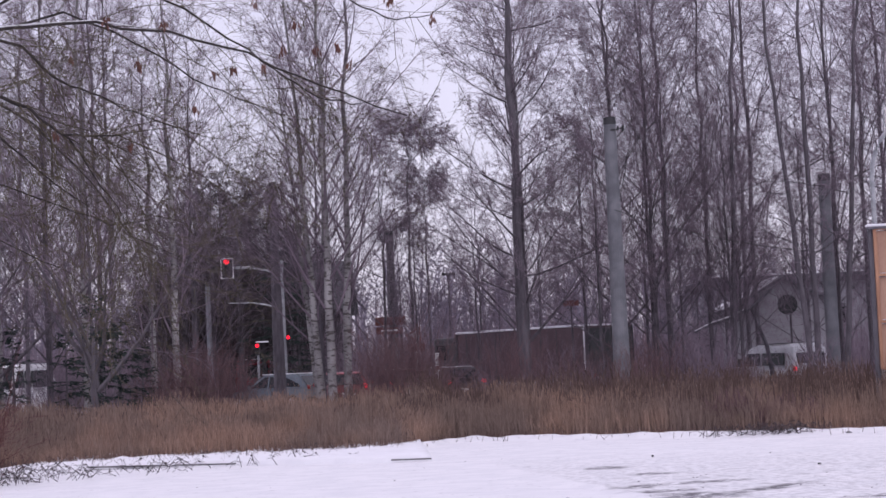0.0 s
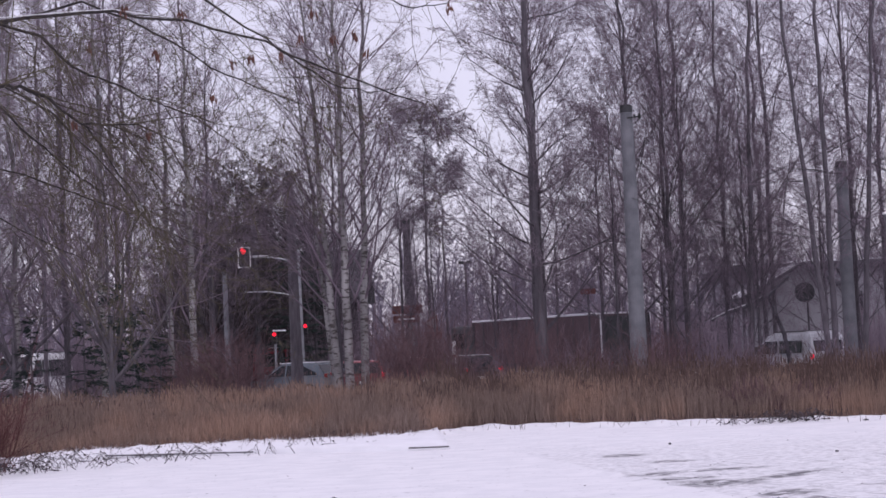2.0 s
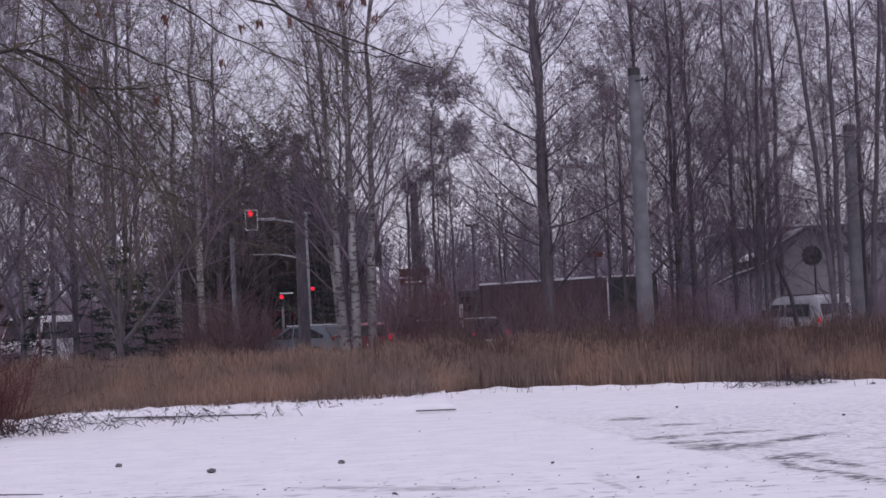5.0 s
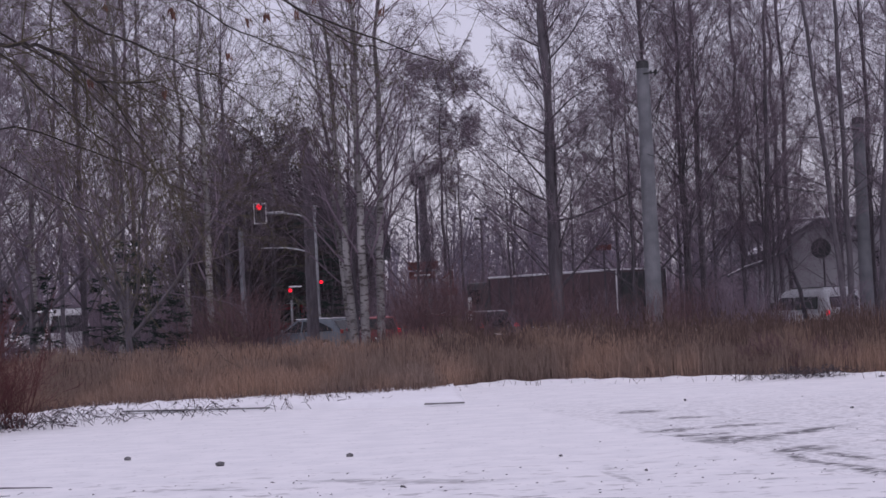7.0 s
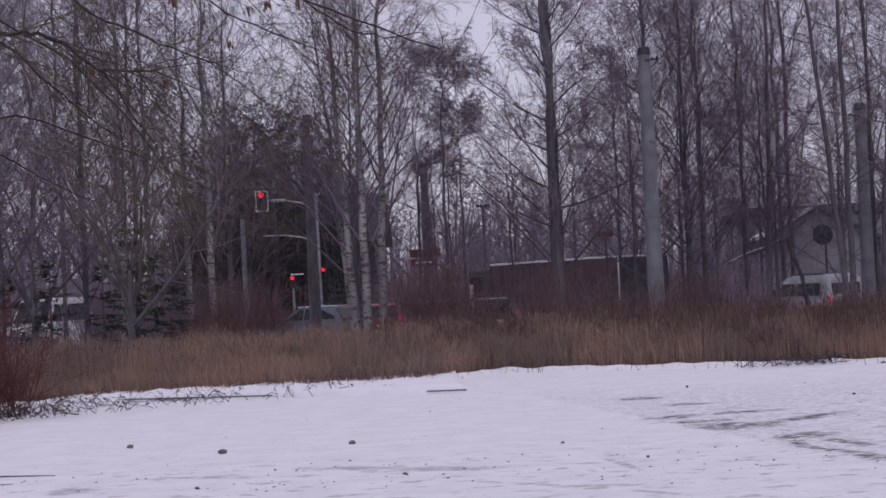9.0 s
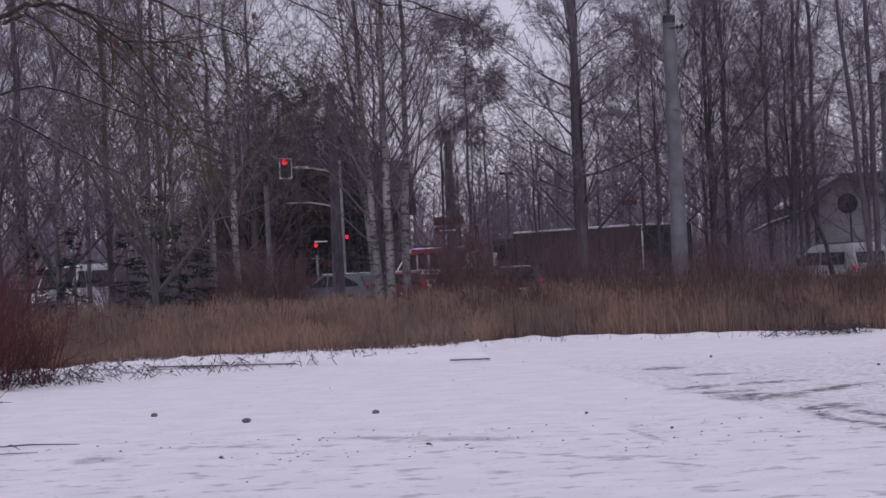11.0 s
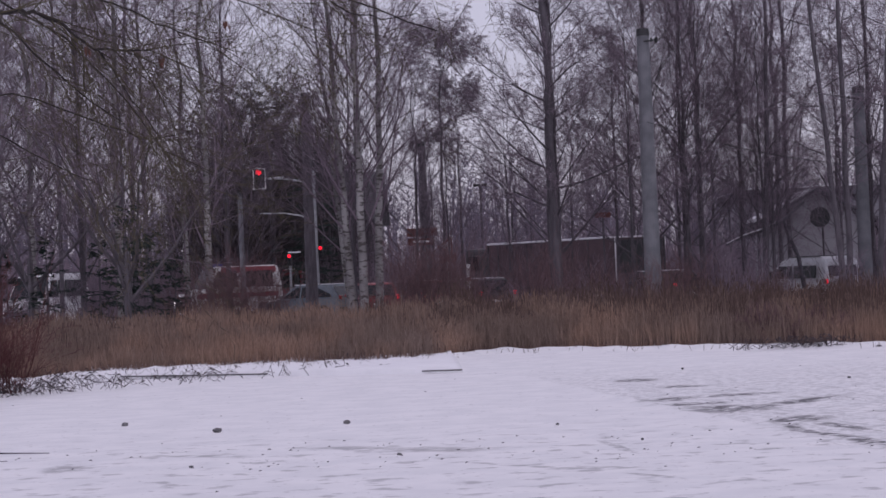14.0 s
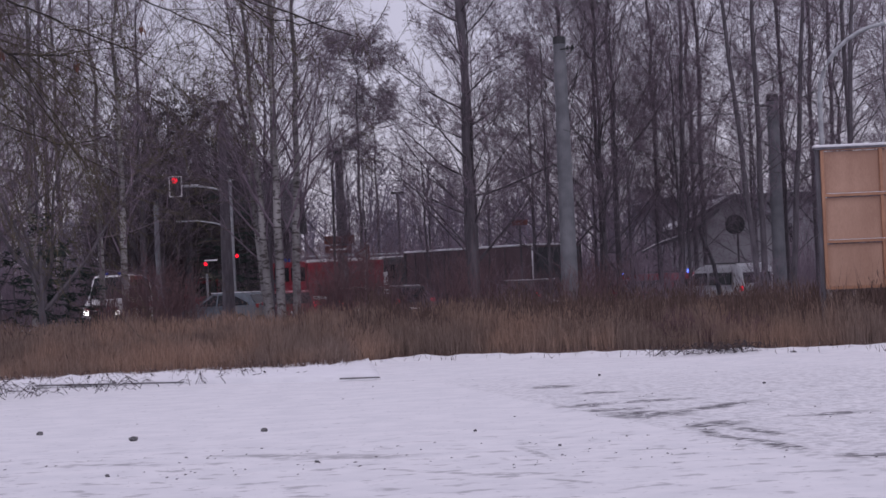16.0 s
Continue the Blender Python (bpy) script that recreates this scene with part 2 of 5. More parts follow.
NEEDLE = island_mat("spruce_needles", (0.022, 0.034, 0.032), (0.05, 0.066, 0.06))
GRASS = reed_mat("dry_reed", (0.15, 0.108, 0.094), (0.28, 0.212, 0.18), (0.23, 0.145, 0.11), (0.42, 0.285, 0.215))
WEED = island_mat("dead_weeds", (0.062, 0.042, 0.039), (0.16, 0.11, 0.098))
SEED = island_mat("dry_seeds", (0.07, 0.034, 0.032), (0.16, 0.08, 0.065))
CONCRETE = mat("weathered_concrete", (0.125, 0.128, 0.142), (0.195, 0.197, 0.214), 2.0, 0.9, 0.4)
STEEL = mat("galvanised_steel", (0.30, 0.31, 0.33), (0.42, 0.43, 0.45), 6, 0.45, 0.1, metal=0.6)
BLACK = mat("black_plastic", (0.02, 0.02, 0.022), (0.035, 0.035, 0.04), 10, 0.5)
RUBBER = mat("tyre_rubber", (0.02, 0.02, 0.02), (0.04, 0.04, 0.042), 12, 0.85, 0.2)
GLASS = mat("tinted_glass", (0.015, 0.017, 0.02), (0.03, 0.03, 0.035), 2, 0.12)
GLASS.node_tree.nodes["Principled BSDF"].inputs["Specular IOR Level"].default_value = 0.22
WHITE = mat("white_paint", (0.68, 0.68, 0.69), (0.78, 0.78, 0.78), 3, 0.35)
SILVER = mat("silver_paint", (0.60, 0.61, 0.64), (0.70, 0.71, 0.74), 3, 0.35)
BLUE_GREY = mat("blue_grey_paint", (0.09, 0.11, 0.135), (0.14, 0.165, 0.19), 3, 0.4)
DARK_RED = mat("dark_red_paint", (0.20, 0.02, 0.03), (0.28, 0.035, 0.045), 3, 0.4)
RED = mat("signal_red_paint", (0.20, 0.014, 0.028), (0.28, 0.022, 0.04), 3, 0.4)
DARK_PAINT = mat("dark_paint", (0.03, 0.03, 0.035), (0.05, 0.05, 0.055), 3, 0.4)
TARP = mat("dark_tarpaulin", (0.07, 0.042, 0.05), (0.105, 0.066, 0.076), 1.2, 0.7, 0.5)
WOOD = mat("weathered_orange_plywood", (0.35, 0.205, 0.145), (0.47, 0.295, 0.215), 1.5, 0.75, 0.15, stretch=(1, 1, 0.3))
WOOD_DARK = mat("orange_timber", (0.33, 0.165, 0.10), (0.43, 0.23, 0.14), 3, 0.7, 0.2)
SIGN_RED = mat("rusty_red_sign", (0.12, 0.045, 0.045), (0.18, 0.07, 0.065), 4, 0.6)
WALL_PALE = mat("pale_plaster", (0.24, 0.23, 0.25), (0.31, 0.30, 0.32), 0.6, 0.85, 0.2)
WALL_GREY = mat("grey_cladding", (0.26, 0.255, 0.28), (0.33, 0.32, 0.35), 0.6, 0.8, 0.2)
STONE = mat("grey_stone", (0.08, 0.078, 0.085), (0.16, 0.155, 0.16), 20, 0.9, 0.6)
RED_LAMP = mat("red_lamp", (0.5, 0.01, 0.01), None, 3, 0.3, emit=(1.0, 0.01, 0.03), power=1.8)
TAIL_LAMP = mat("tail_lamp", (0.5, 0.01, 0.01), None, 3, 0.3, emit=(1.0, 0.0, 0.03), power=0.9)
TAIL_OFF = mat("tail_lamp_unlit", (0.22, 0.015, 0.02), None, 3, 0.25)
HEAD_LAMP = mat("head_lamp", (0.8, 0.8, 0.8), None, 3, 0.2, emit=(1.0, 0.95, 0.88), power=9.0)
BLUE_LAMP = mat("blue_lamp", (0.02, 0.05, 0.5), None, 3, 0.2, emit=(0.10, 0.16, 1.0), power=5.0)
BLUE_LENS = mat("blue_lens", (0.02, 0.04, 0.25), None, 3, 0.2)


# ---- mesh helpers ----
class Tubes:
    """Gathers tapering tubes and leaves into one mesh."""

    def __init__(self):
        self.v, self.f = [], []

    def tube(self, pts, radii, sides=3):
        base, n = len(self.v), len(pts)
        tip = sides == 3
        for i, p in enumerate(pts[:-1] if tip else pts):
            a, c = pts[max(i - 1, 0)], pts[min(i + 1, n - 1)]
            d = (c[0] - a[0], c[1] - a[1], c[2] - a[2])
            dl = math.sqrt(d[0] ** 2 + d[1] ** 2 + d[2] ** 2) or 1.0
            d = (d[0] / dl, d[1] / dl, d[2] / dl)
            u = (-d[2], 0.0, d[0]) if abs(d[1]) > 0.8 else (d[1], -d[0], 0.0) if abs(d[2]) < 0.9 else (0.0, d[2], -d[1])
            ul = math.sqrt(u[0] ** 2 + u[1] ** 2 + u[2] ** 2) or 1.0
            u = (u[0] / ul, u[1] / ul, u[2] / ul)
            w = (d[1] * u[2] - d[2] * u[1], d[2] * u[0] - d[0] * u[2], d[0] * u[1] - d[1] * u[0])
            r = radii[i]
            for k in range(sides):
                s, c2 = math.sin(6.28318 * k / sides) * r, math.cos(6.28318 * k / sides) * r
                self.v.append((p[0] + u[0] * c2 + w[0] * s, p[1] + u[1] * c2 + w[1] * s, p[2] + u[2] * c2 + w[2] * s))
        if tip:
            end = len(self.v)
            self.v.append(tuple(pts[-1]))
            for k in range(3):
                self.f.append((end - 3 + k, end - 3 + (k + 1) % 3, end))
        for i in range(n - 2 if tip else n - 1):
            for k in range(sides):
                k2 = (k + 1) % sides
                self.f.append((base + i * sides + k, base + i * sides + k2, base + (i + 1) * sides + k2, base + (i + 1) * sides + k))
        if not tip:
            self.f.append(tuple(range(base + (n - 1) * sides, base + n * sides)))

    def leaf(self, p, d, width, length):
        """A lens-shaped blade folded along its middle."""
        d = Vector(d).normalized()
        u = d.orthogonal().normalized()
        q, base = Vector(p), len(self.v)
        m = q + d * length * 0.5
        n = d.cross(u) * width * 0.3
        self.v += [tuple(q), tuple(m + u * width / 2 + n), tuple(q + d * length), tuple(m - u * width / 2 + n)]
        self.f += [(base, base + 1, base + 2), (base, base + 2, base + 3)]

    def mesh(self, name, material, smooth=True):
        me = bpy.data.meshes.new(name)
        me.from_pydata(self.v, [], self.f)
        me.materials.append(material)
        if smooth:
            me.polygons.foreach_set("use_smooth", [True] * len(me.polygons))
        return me


def mesh_part(name, me, parent=None, label=""):
    ob = new(name, me)
    ob.parent = parent
    return tagged(ob, label)


def part(name, bm, material, parent=None, label=""):
    me = bpy.data.meshes.new(name)
    bm.to_mesh(me)
    bm.free()
    me.materials.append(material)
    return mesh_part(name, me, parent, label)


def box(size, at=(0, 0, 0), bevel=0.0, bm=None, turn=None, taper=1.0):
    """A bevelled block; taper narrows its top."""
    bm = bm or bmesh.new()
    made = bmesh.ops.create_cube(bm, size=1.0)["verts"]
    for v in made:
        k = taper if v.co.z > 0 else 1.0
        v.co = Vector((v.co.x * size[0] * k, v.co.y * size[1] * k, v.co.z * size[2]))
    if bevel:
        edges = {e for v in made for e in v.link_edges}
        res = bmesh.ops.bevel(bm, geom=list(edges), offset=bevel, segments=2, affect="EDGES", profile=0.5)
        made = list({v for f in res["faces"] for v in f.verts} | {v for v in made if v.is_valid})
    m = Matrix.Translation(at) @ (turn or Matrix())
    bmesh.ops.transform(bm, matrix=m, verts=made)
    return bm


def rod(p, q, r, r2=None, sides=12, bm=None):
    """A round bar from p to q."""
    bm = bm or bmesh.new()
    p, q = Vector(p), Vector(q)
    m = Matrix.Translation((p + q) / 2) @ (q - p).to_track_quat("Z", "Y").to_matrix().to_4x4()
    bmesh.ops.create_cone(bm, cap_ends=True, segments=sides, radius1=r, radius2=r if r2 is None else r2, depth=(q - p).length, matrix=m)
    return bm


def extrude_profile(points, half, axis_x=True):
    """A closed side profile of (y, z, inset) run across the width: inset narrows the body at that point."""
    bm = bmesh.new()
    lft = [bm.verts.new((-(half - i), y, z)) for y, z, i in points]
    rgt = [bm.verts.new((half - i, y, z)) for y, z, i in points]
    k = len(points)
    for i in range(k):
        j = (i + 1) % k
        bm.faces.new((lft[i], lft[j], rgt[j], rgt[i]))
    bm.faces.new(lft[::-1])
    bm.faces.new(rgt)
    bmesh.ops.recalc_face_normals(bm, faces=bm.faces)
    return bm


def thing(name, label, category, m=None, group="", kind=""):
    ob = new(name)
    if m is not None:
        ob.matrix_basis = m
    return tagged(ob, label, category, group, kind)


# ---- ground ----
def land(y):
    """Height of the ground: level on the lot, a little lower along the road."""
    k = min(max((y - 50) / 20, 0), 1)
    return -0.15 * k * k * (3 - 2 * k)


def reed_edge(x):
    """Where the reeds begin."""
    k = min(max((x + 2.2) / 1.4, 0), 1)
    e = 36.2 + 2.8 * k * k * (3 - 2 * k) - 0.5 * max(0.0, x + 0.2) - 0.25 * max(0.0, -5 - x)
    return max(e, 34.8) + 0.15 * noise.noise((x * 0.6, 0, 9))


def ground():
    xs = np.concatenate([np.linspace(-900, -40, 12), np.linspace(-30, -9.2, 40), np.linspace(-9, 9, 241), np.linspace(9.2, 30, 40), np.linspace(40, 900, 12)])
    ys = np.concatenate([np.linspace(-300, 8, 8), np.linspace(10, 15.4, 12), np.linspace(15.5, 35, 280), np.linspace(35.1, 44, 60), np.linspace(46, 130, 43), np.linspace(150, 2500, 14)])
    verts, faces = [], []
    for y in ys:
        for x in xs:
            z = land(y)
            if abs(x) < 30 and 10 <= y <= 44:
                z += 0.014 * (noise.noise((x * 0.5, y * 0.35, 0)) + 0.5 * noise.noise((x * 1.7, y * 1.1, 3)))
                ridge = reed_edge(x) - 0.45
                z += (0.09 + 0.06 * noise.noise((x * 2.1, y, 4))) * math.exp(-((y - ridge) / 0.4) ** 2)
                if abs(x) < 9.1 and y < 35:
                    # crusted lumps, softer on the untrodden side
                    side = x + 0.214 * y - 6.3 + 0.2 * noise.noise((x * 0.8, y * 0.5, 7))
                    k = 1.0 if side > 0 else 0.35
                    z += k * (0.004 * noise.noise((x * 5.0, y * 4.0, 1)) + 0.007 * noise.noise((x * 12.0, y * 7.0, 2)))
                    z += 0.018 * math.exp(-((side + 0.06) / 0.09) ** 2) * min(max((y - 17) / 3, 0), 1) * min(max((29 - y) / 3, 0), 1)
                    if side > 0:
                        z -= 0.03 * max(0, noise.noise(((x * 0.48 - y * 0.87) * 0.6, (x * 0.87 + y * 0.48) * 3.2, 5)))
                    # wheel and foot marks across the near snow
                    for y0, w in ((18.6, 0.22), (17.2, 0.35)):
                        z -= 0.022 * math.exp(-((y - y0 - 0.12 * math.sin(x * 0.9)) / w) ** 2) * max(0, 0.3 + noise.noise((x * 4.5, y * 3.0, 8)))
            verts.append((x, y, z))
    w = len(xs)
    for j in range(len(ys) - 1):
        for i in range(w - 1):
            faces.append((j * w + i, j * w + i + 1, (j + 1) * w + i + 1, (j + 1) * w + i))
    me = bpy.data.meshes.new("ground")
    me.from_pydata(verts, [], faces)
    me.materials.append(LOT)
    me.polygons.foreach_set("use_smooth", [True] * len(me.polygons))
    tagged(new("ground", me), "snow-covered parking lot with tyre tracks and grit", "ground", kind="structure")


ground()


def road():
    """The road behind the reeds, running off to the far left."""
    bm = bmesh.new()
    line = [(34, 46), (16, 68), (7, 80), (-1, 92), (-9, 101), (-24, 112), (-70, 150)]
    rows = []
    for i, (x, y) in enumerate(line):
        a, c = Vector(line[max(i - 1, 0)]), Vector(line[min(i + 1, len(line) - 1)])
        d = (c - a).normalized()
        s = Vector((d.y, -d.x)) * 9.0
        rows.append([bm.verts.new((x + s.x * k, y + s.y * k, land(y) + 0.02)) for k in (-1, -0.33, 0.33, 1)])
    for r0, r1 in zip(rows, rows[1:]):
        for i in range(3):
            bm.faces.new((r0[i], r0[i + 1], r1[i + 1], r1[i]))
    tagged(part("road", bm, ASPHALT), "wet dark asphalt road with slush behind the reeds", "road", kind="structure")


road()


# ---- trees ----
def bend(p, d, length, n, droop, wob, rnd):
    """A wandering line of n steps from p towards d, pulled down (or up) by droop."""
    pts, p, d = [tuple(p)], Vector(p), Vector(d).normalized()
    for _ in range(n):
        d = (d + Vector((rnd.gauss(0, wob), rnd.gauss(0, wob), rnd.gauss(0, wob) - droop))).normalized()
        p = p + d * (length / n)
        pts.append(tuple(p))
    return pts


def grow(tubes, p, d, length, r, level, style, rnd, wood=None):
    """A limb and all that springs from it."""
    n = (6, 4, 3, 1)[level]
    droop = style["droop"][level]
    pts = bend(p, d, length, n, droop, style["wob"], rnd)
    (wood or tubes).tube(pts, [r * (1 - 0.8 * i / n) for i in range(n + 1)], (5, 3, 3, 3)[level])
    if level == 3:
        return
    kids = style["kids"][level]
    for k in range(kids):
        s = (k + 0.6 + rnd.random() * 0.6) / (kids + 0.6)
        s = min(0.18 + 0.82 * s, 1.0)
        i = min(int(s * n), n - 1)
        fr = s * n - i
        a, c = Vector(pts[i]), Vector(pts[i + 1])
        q, axis = a.lerp(c, fr), (c - a).normalized()
        side = axis.orthogonal().normalized()
        side.rotate(Matrix.Rotation(rnd.random() * 6.283, 3, axis))
        ang = radians(rnd.uniform(*style["fork"]))
        kd = axis * math.cos(ang) + side * math.sin(ang) + Vector((0, 0, style["rise"]))
        grow(tubes, q, kd, length * style["ratio"][level] * rnd.uniform(0.6, 1.15) * (1.15 - 0.6 * s), max(r * (0.42 - 0.12 * s), style.get('thin', 0.0043) if level else 0.008), level + 1, style, rnd)


BIRCH_STYLE = dict(limbs=26, start=0.16, ang=(24, 46), length=0.33, kids=(7, 5, 5), ratio=(0.55, 0.55, 0.8), droop=(0.0, 0.06, 0.2, 0.3), wob=0.05, fork=(20, 42), rise=0.05, r=0.30, thin=0.0055)
LEAN_STYLE = dict(limbs=24, start=0.10, ang=(22, 46), length=0.32, kids=(8, 6, 4), ratio=(0.58, 0.55, 0.8), droop=(-0.05, -0.03, 0.0, 0.02), wob=0.06, fork=(18, 42), rise=0.12, r=0.30, thin=0.0055)
ALDER_STYLE = dict(limbs=30, start=0.14, ang=(50, 85), length=0.18, kids=(7, 5, 4), ratio=(0.55, 0.5, 0.6), droop=(-0.03, 0.0, 0.04, 0.06), wob=0.08, fork=(25, 55), rise=0.05, r=0.24)
DENSE_STYLE = dict(limbs=26, start=0.08, ang=(30, 80), length=0.42, kids=(9, 7, 4), ratio=(0.5, 0.5, 0.6), droop=(0.0, 0.02, 0.06, 0.08), wob=0.13, fork=(30, 65), rise=0.06, r=0.30, thin=0.012)
WEEP_STYLE = dict(limbs=24, start=0.14, ang=(20, 42), length=0.34, kids=(10, 6, 5), ratio=(0.5, 0.5, 0.9), droop=(-0.02, 0.06, 0.26, 0.4), wob=0.05, fork=(20, 45), rise=0.04, r=0.32, thin=0.0045)
ARCH_STYLE = dict(limbs=22, start=0.13, ang=(38, 66), length=0.46, kids=(14, 8, 5), ratio=(0.38, 0.48, 0.6), droop=(-0.035, -0.01, 0.03, 0.05), wob=0.05, fork=(25, 55), rise=0.04, r=0.36, thin=0.0055)
CROOKED_STYLE = dict(kids=(9, 7, 4), ratio=(0.5, 0.5, 0.55), droop=(-0.02, 0.0, 0.02, 0.03), wob=0.13, fork=(28, 62), rise=0.05, thin=0.007)
FAR_STYLE = dict(DENSE_STYLE, kids=(7, 5, 3), thin=0.011)


def fan_tree(seed, height, stems, spread, radius, style, bark, twig, label, fork=2.4):
    """A short trunk that forks into stems arching outwards, each with its side twigs."""
    rnd = random.Random(seed)
    base = thing("tree", label, "tree")
    trunk, crown = Tubes(), Tubes()
    trunk.tube([(0, 0, -0.1), (0.03, 0, fork * 0.4), (-0.02, 0, fork * 0.8), (0.02, 0, fork + 1.2)], [radius * 1.5, radius * 1.25, radius * 1.1, radius * 0.5], 9)
    for k in range(stems):
        a = radians(spread) * (2 * (k + 0.5) / stems - 1) + rnd.gauss(0, 0.08)
        d = Vector((math.sin(a), rnd.gauss(0, 0.25), math.cos(a)))
        grow(crown, (rnd.gauss(0, 0.06), rnd.gauss(0, 0.06), fork * rnd.uniform(0.75, 1.35)), d, height * rnd.uniform(0.8, 1.1), radius * rnd.uniform(0.6, 0.9), 0, style, rnd, trunk)
    mesh_part("trunk", trunk.mesh("trunk", bark), base)
    mesh_part("crown", crown.mesh("crown", twig), base)
    return base


def tree(seed, height, radius, style, bark, twig, label, lean=(0, 0)):
    rnd = random.Random(seed)
    base = thing("tree", label, "tree")
    trunk, crown = Tubes(), Tubes()
    n = 14
    pts = []
    for i in range(n + 1):
        s = i / n
        sway = height * 0.006
        pts.append((lean[0] * s * s * height + rnd.gauss(0, sway) * s, lean[1] * s * height + rnd.gauss(0, sway) * s, s * height))
    trunk.tube(pts, [radius * (1.25 if i == 0 else 1.0) * (1 - 0.93 * (i / n) ** 1.1) for i in range(n + 1)], 9)
    for k in range(style["limbs"]):
        s = style["start"] + (0.97 - style["start"]) * (k + rnd.random()) / style["limbs"]
        i = min(int(s * n), n - 1)
        q = Vector(pts[i]).lerp(Vector(pts[i + 1]), s * n - i)
        az = k * 2.4 + rnd.uniform(-0.5, 0.5)
        ang = radians(rnd.uniform(*style["ang"]))
        d = Vector((math.cos(az) * math.sin(ang), math.sin(az) * math.sin(ang), math.cos(ang)))
        grow(crown, q, d, height * style["length"] * (1.12 - 0.75 * s) * rnd.uniform(0.7, 1.1), radius * style["r"] * (1.1 - 0.75 * s), 0, style, rnd, None if bark == BIRCH else trunk)
    mesh_part("trunk", trunk.mesh("trunk", bark), base)
    mesh_part("crown", crown.mesh("crown", twig), base)
    return base


def shrub(seed, height, stems, twig, label, spread=0.5, r=0.02, kids=(7, 5), category="shrub"):
    """Many stems from one stool, each forking into twigs."""
    rnd = random.Random(seed)
    base = thing("shrub", label, category)
    style = dict(kids=(kids[0], kids[0], kids[1]), ratio=(0.5, 0.5, 0.5), droop=(-0.03, -0.03, 0.0, 0.02), wob=0.1, fork=(18, 45), rise=0.15)
    tubes, stems_made = Tubes(), Tubes()
    for k in range(stems):
        az, ang = rnd.random() * 6.283, abs(rnd.gauss(0, 1)) * spread * 0.6
        d = (math.cos(az) * math.sin(ang), math.sin(az) * math.sin(ang), math.cos(ang))
        p = (rnd.gauss(0, 0.12) * height * spread, rnd.gauss(0, 0.12) * height * spread, -0.05)
        grow(tubes, p, d, height * rnd.uniform(0.6, 1.0), r * rnd.uniform(0.7, 1.2), 1, style, rnd, stems_made)
    mesh_part("stool", stems_made.mesh("stool", twig), base)
    mesh_part("crown", tubes.mesh("crown", twig), base)
    return base


def spruce(seed, height, label):
    rnd = random.Random(seed)
    base = thing("spruce", label, "conifer")
    trunk, boughs = Tubes(), Tubes()
    trunk.tube([(0, 0, height * s) for s in (0, 0.3, 0.7, 1.0)], [height * 0.018 * k for k in (1, 0.75, 0.4, 0.05)], 7)
    for t in range(int(height * 11)):
        s = 0.06 + 0.93 * rnd.random() ** 0.9
        az = rnd.random() * 6.283
        ln = height * 0.34 * (1.04 - s) * rnd.uniform(0.35, 1.3) + 0.12
        d = Vector((math.cos(az), math.sin(az), 0.5 * s - 0.12))
        pts = bend((0, 0, s * height), d, ln, 4, 0.03, 0.12, rnd)
        boughs.tube(pts, [0.016, 0.013, 0.01, 0.007, 0.003], 3)
        for j in range(int(8 + ln * 16)):
            i = min(int(4 * rnd.random() ** 0.7), 3)
            q = Vector(pts[i]).lerp(Vector(pts[i + 1]), rnd.random())
            tip = Vector((math.cos(az + rnd.gauss(0, 0.7)), math.sin(az + rnd.gauss(0, 0.7)), rnd.uniform(-0.7, 0.35)))
            boughs.leaf(q, tip, 0.045, rnd.uniform(0.1, 0.26))
    mesh_part("trunk", trunk.mesh("trunk", BARK), base)
    mesh_part("crown", boughs.mesh("crown", NEEDLE, False), base)
    return base


def stand(ob, x, y, turn=0.0, size=1.0, first=False, label="", group="", tilt=0.0):
    """Sets a tree, or a copy of it, on the ground."""
    m = pose(x, y, land(y) - 0.03, 0, tilt) @ pose(0, 0, 0, 0, 0, turn) @ Matrix.Scale(size, 4)
    if first:
        ob.matrix_basis = m
        c = ob
    else:
        c = copy_thing(ob, m)
    return tagged(c, label, "", group)


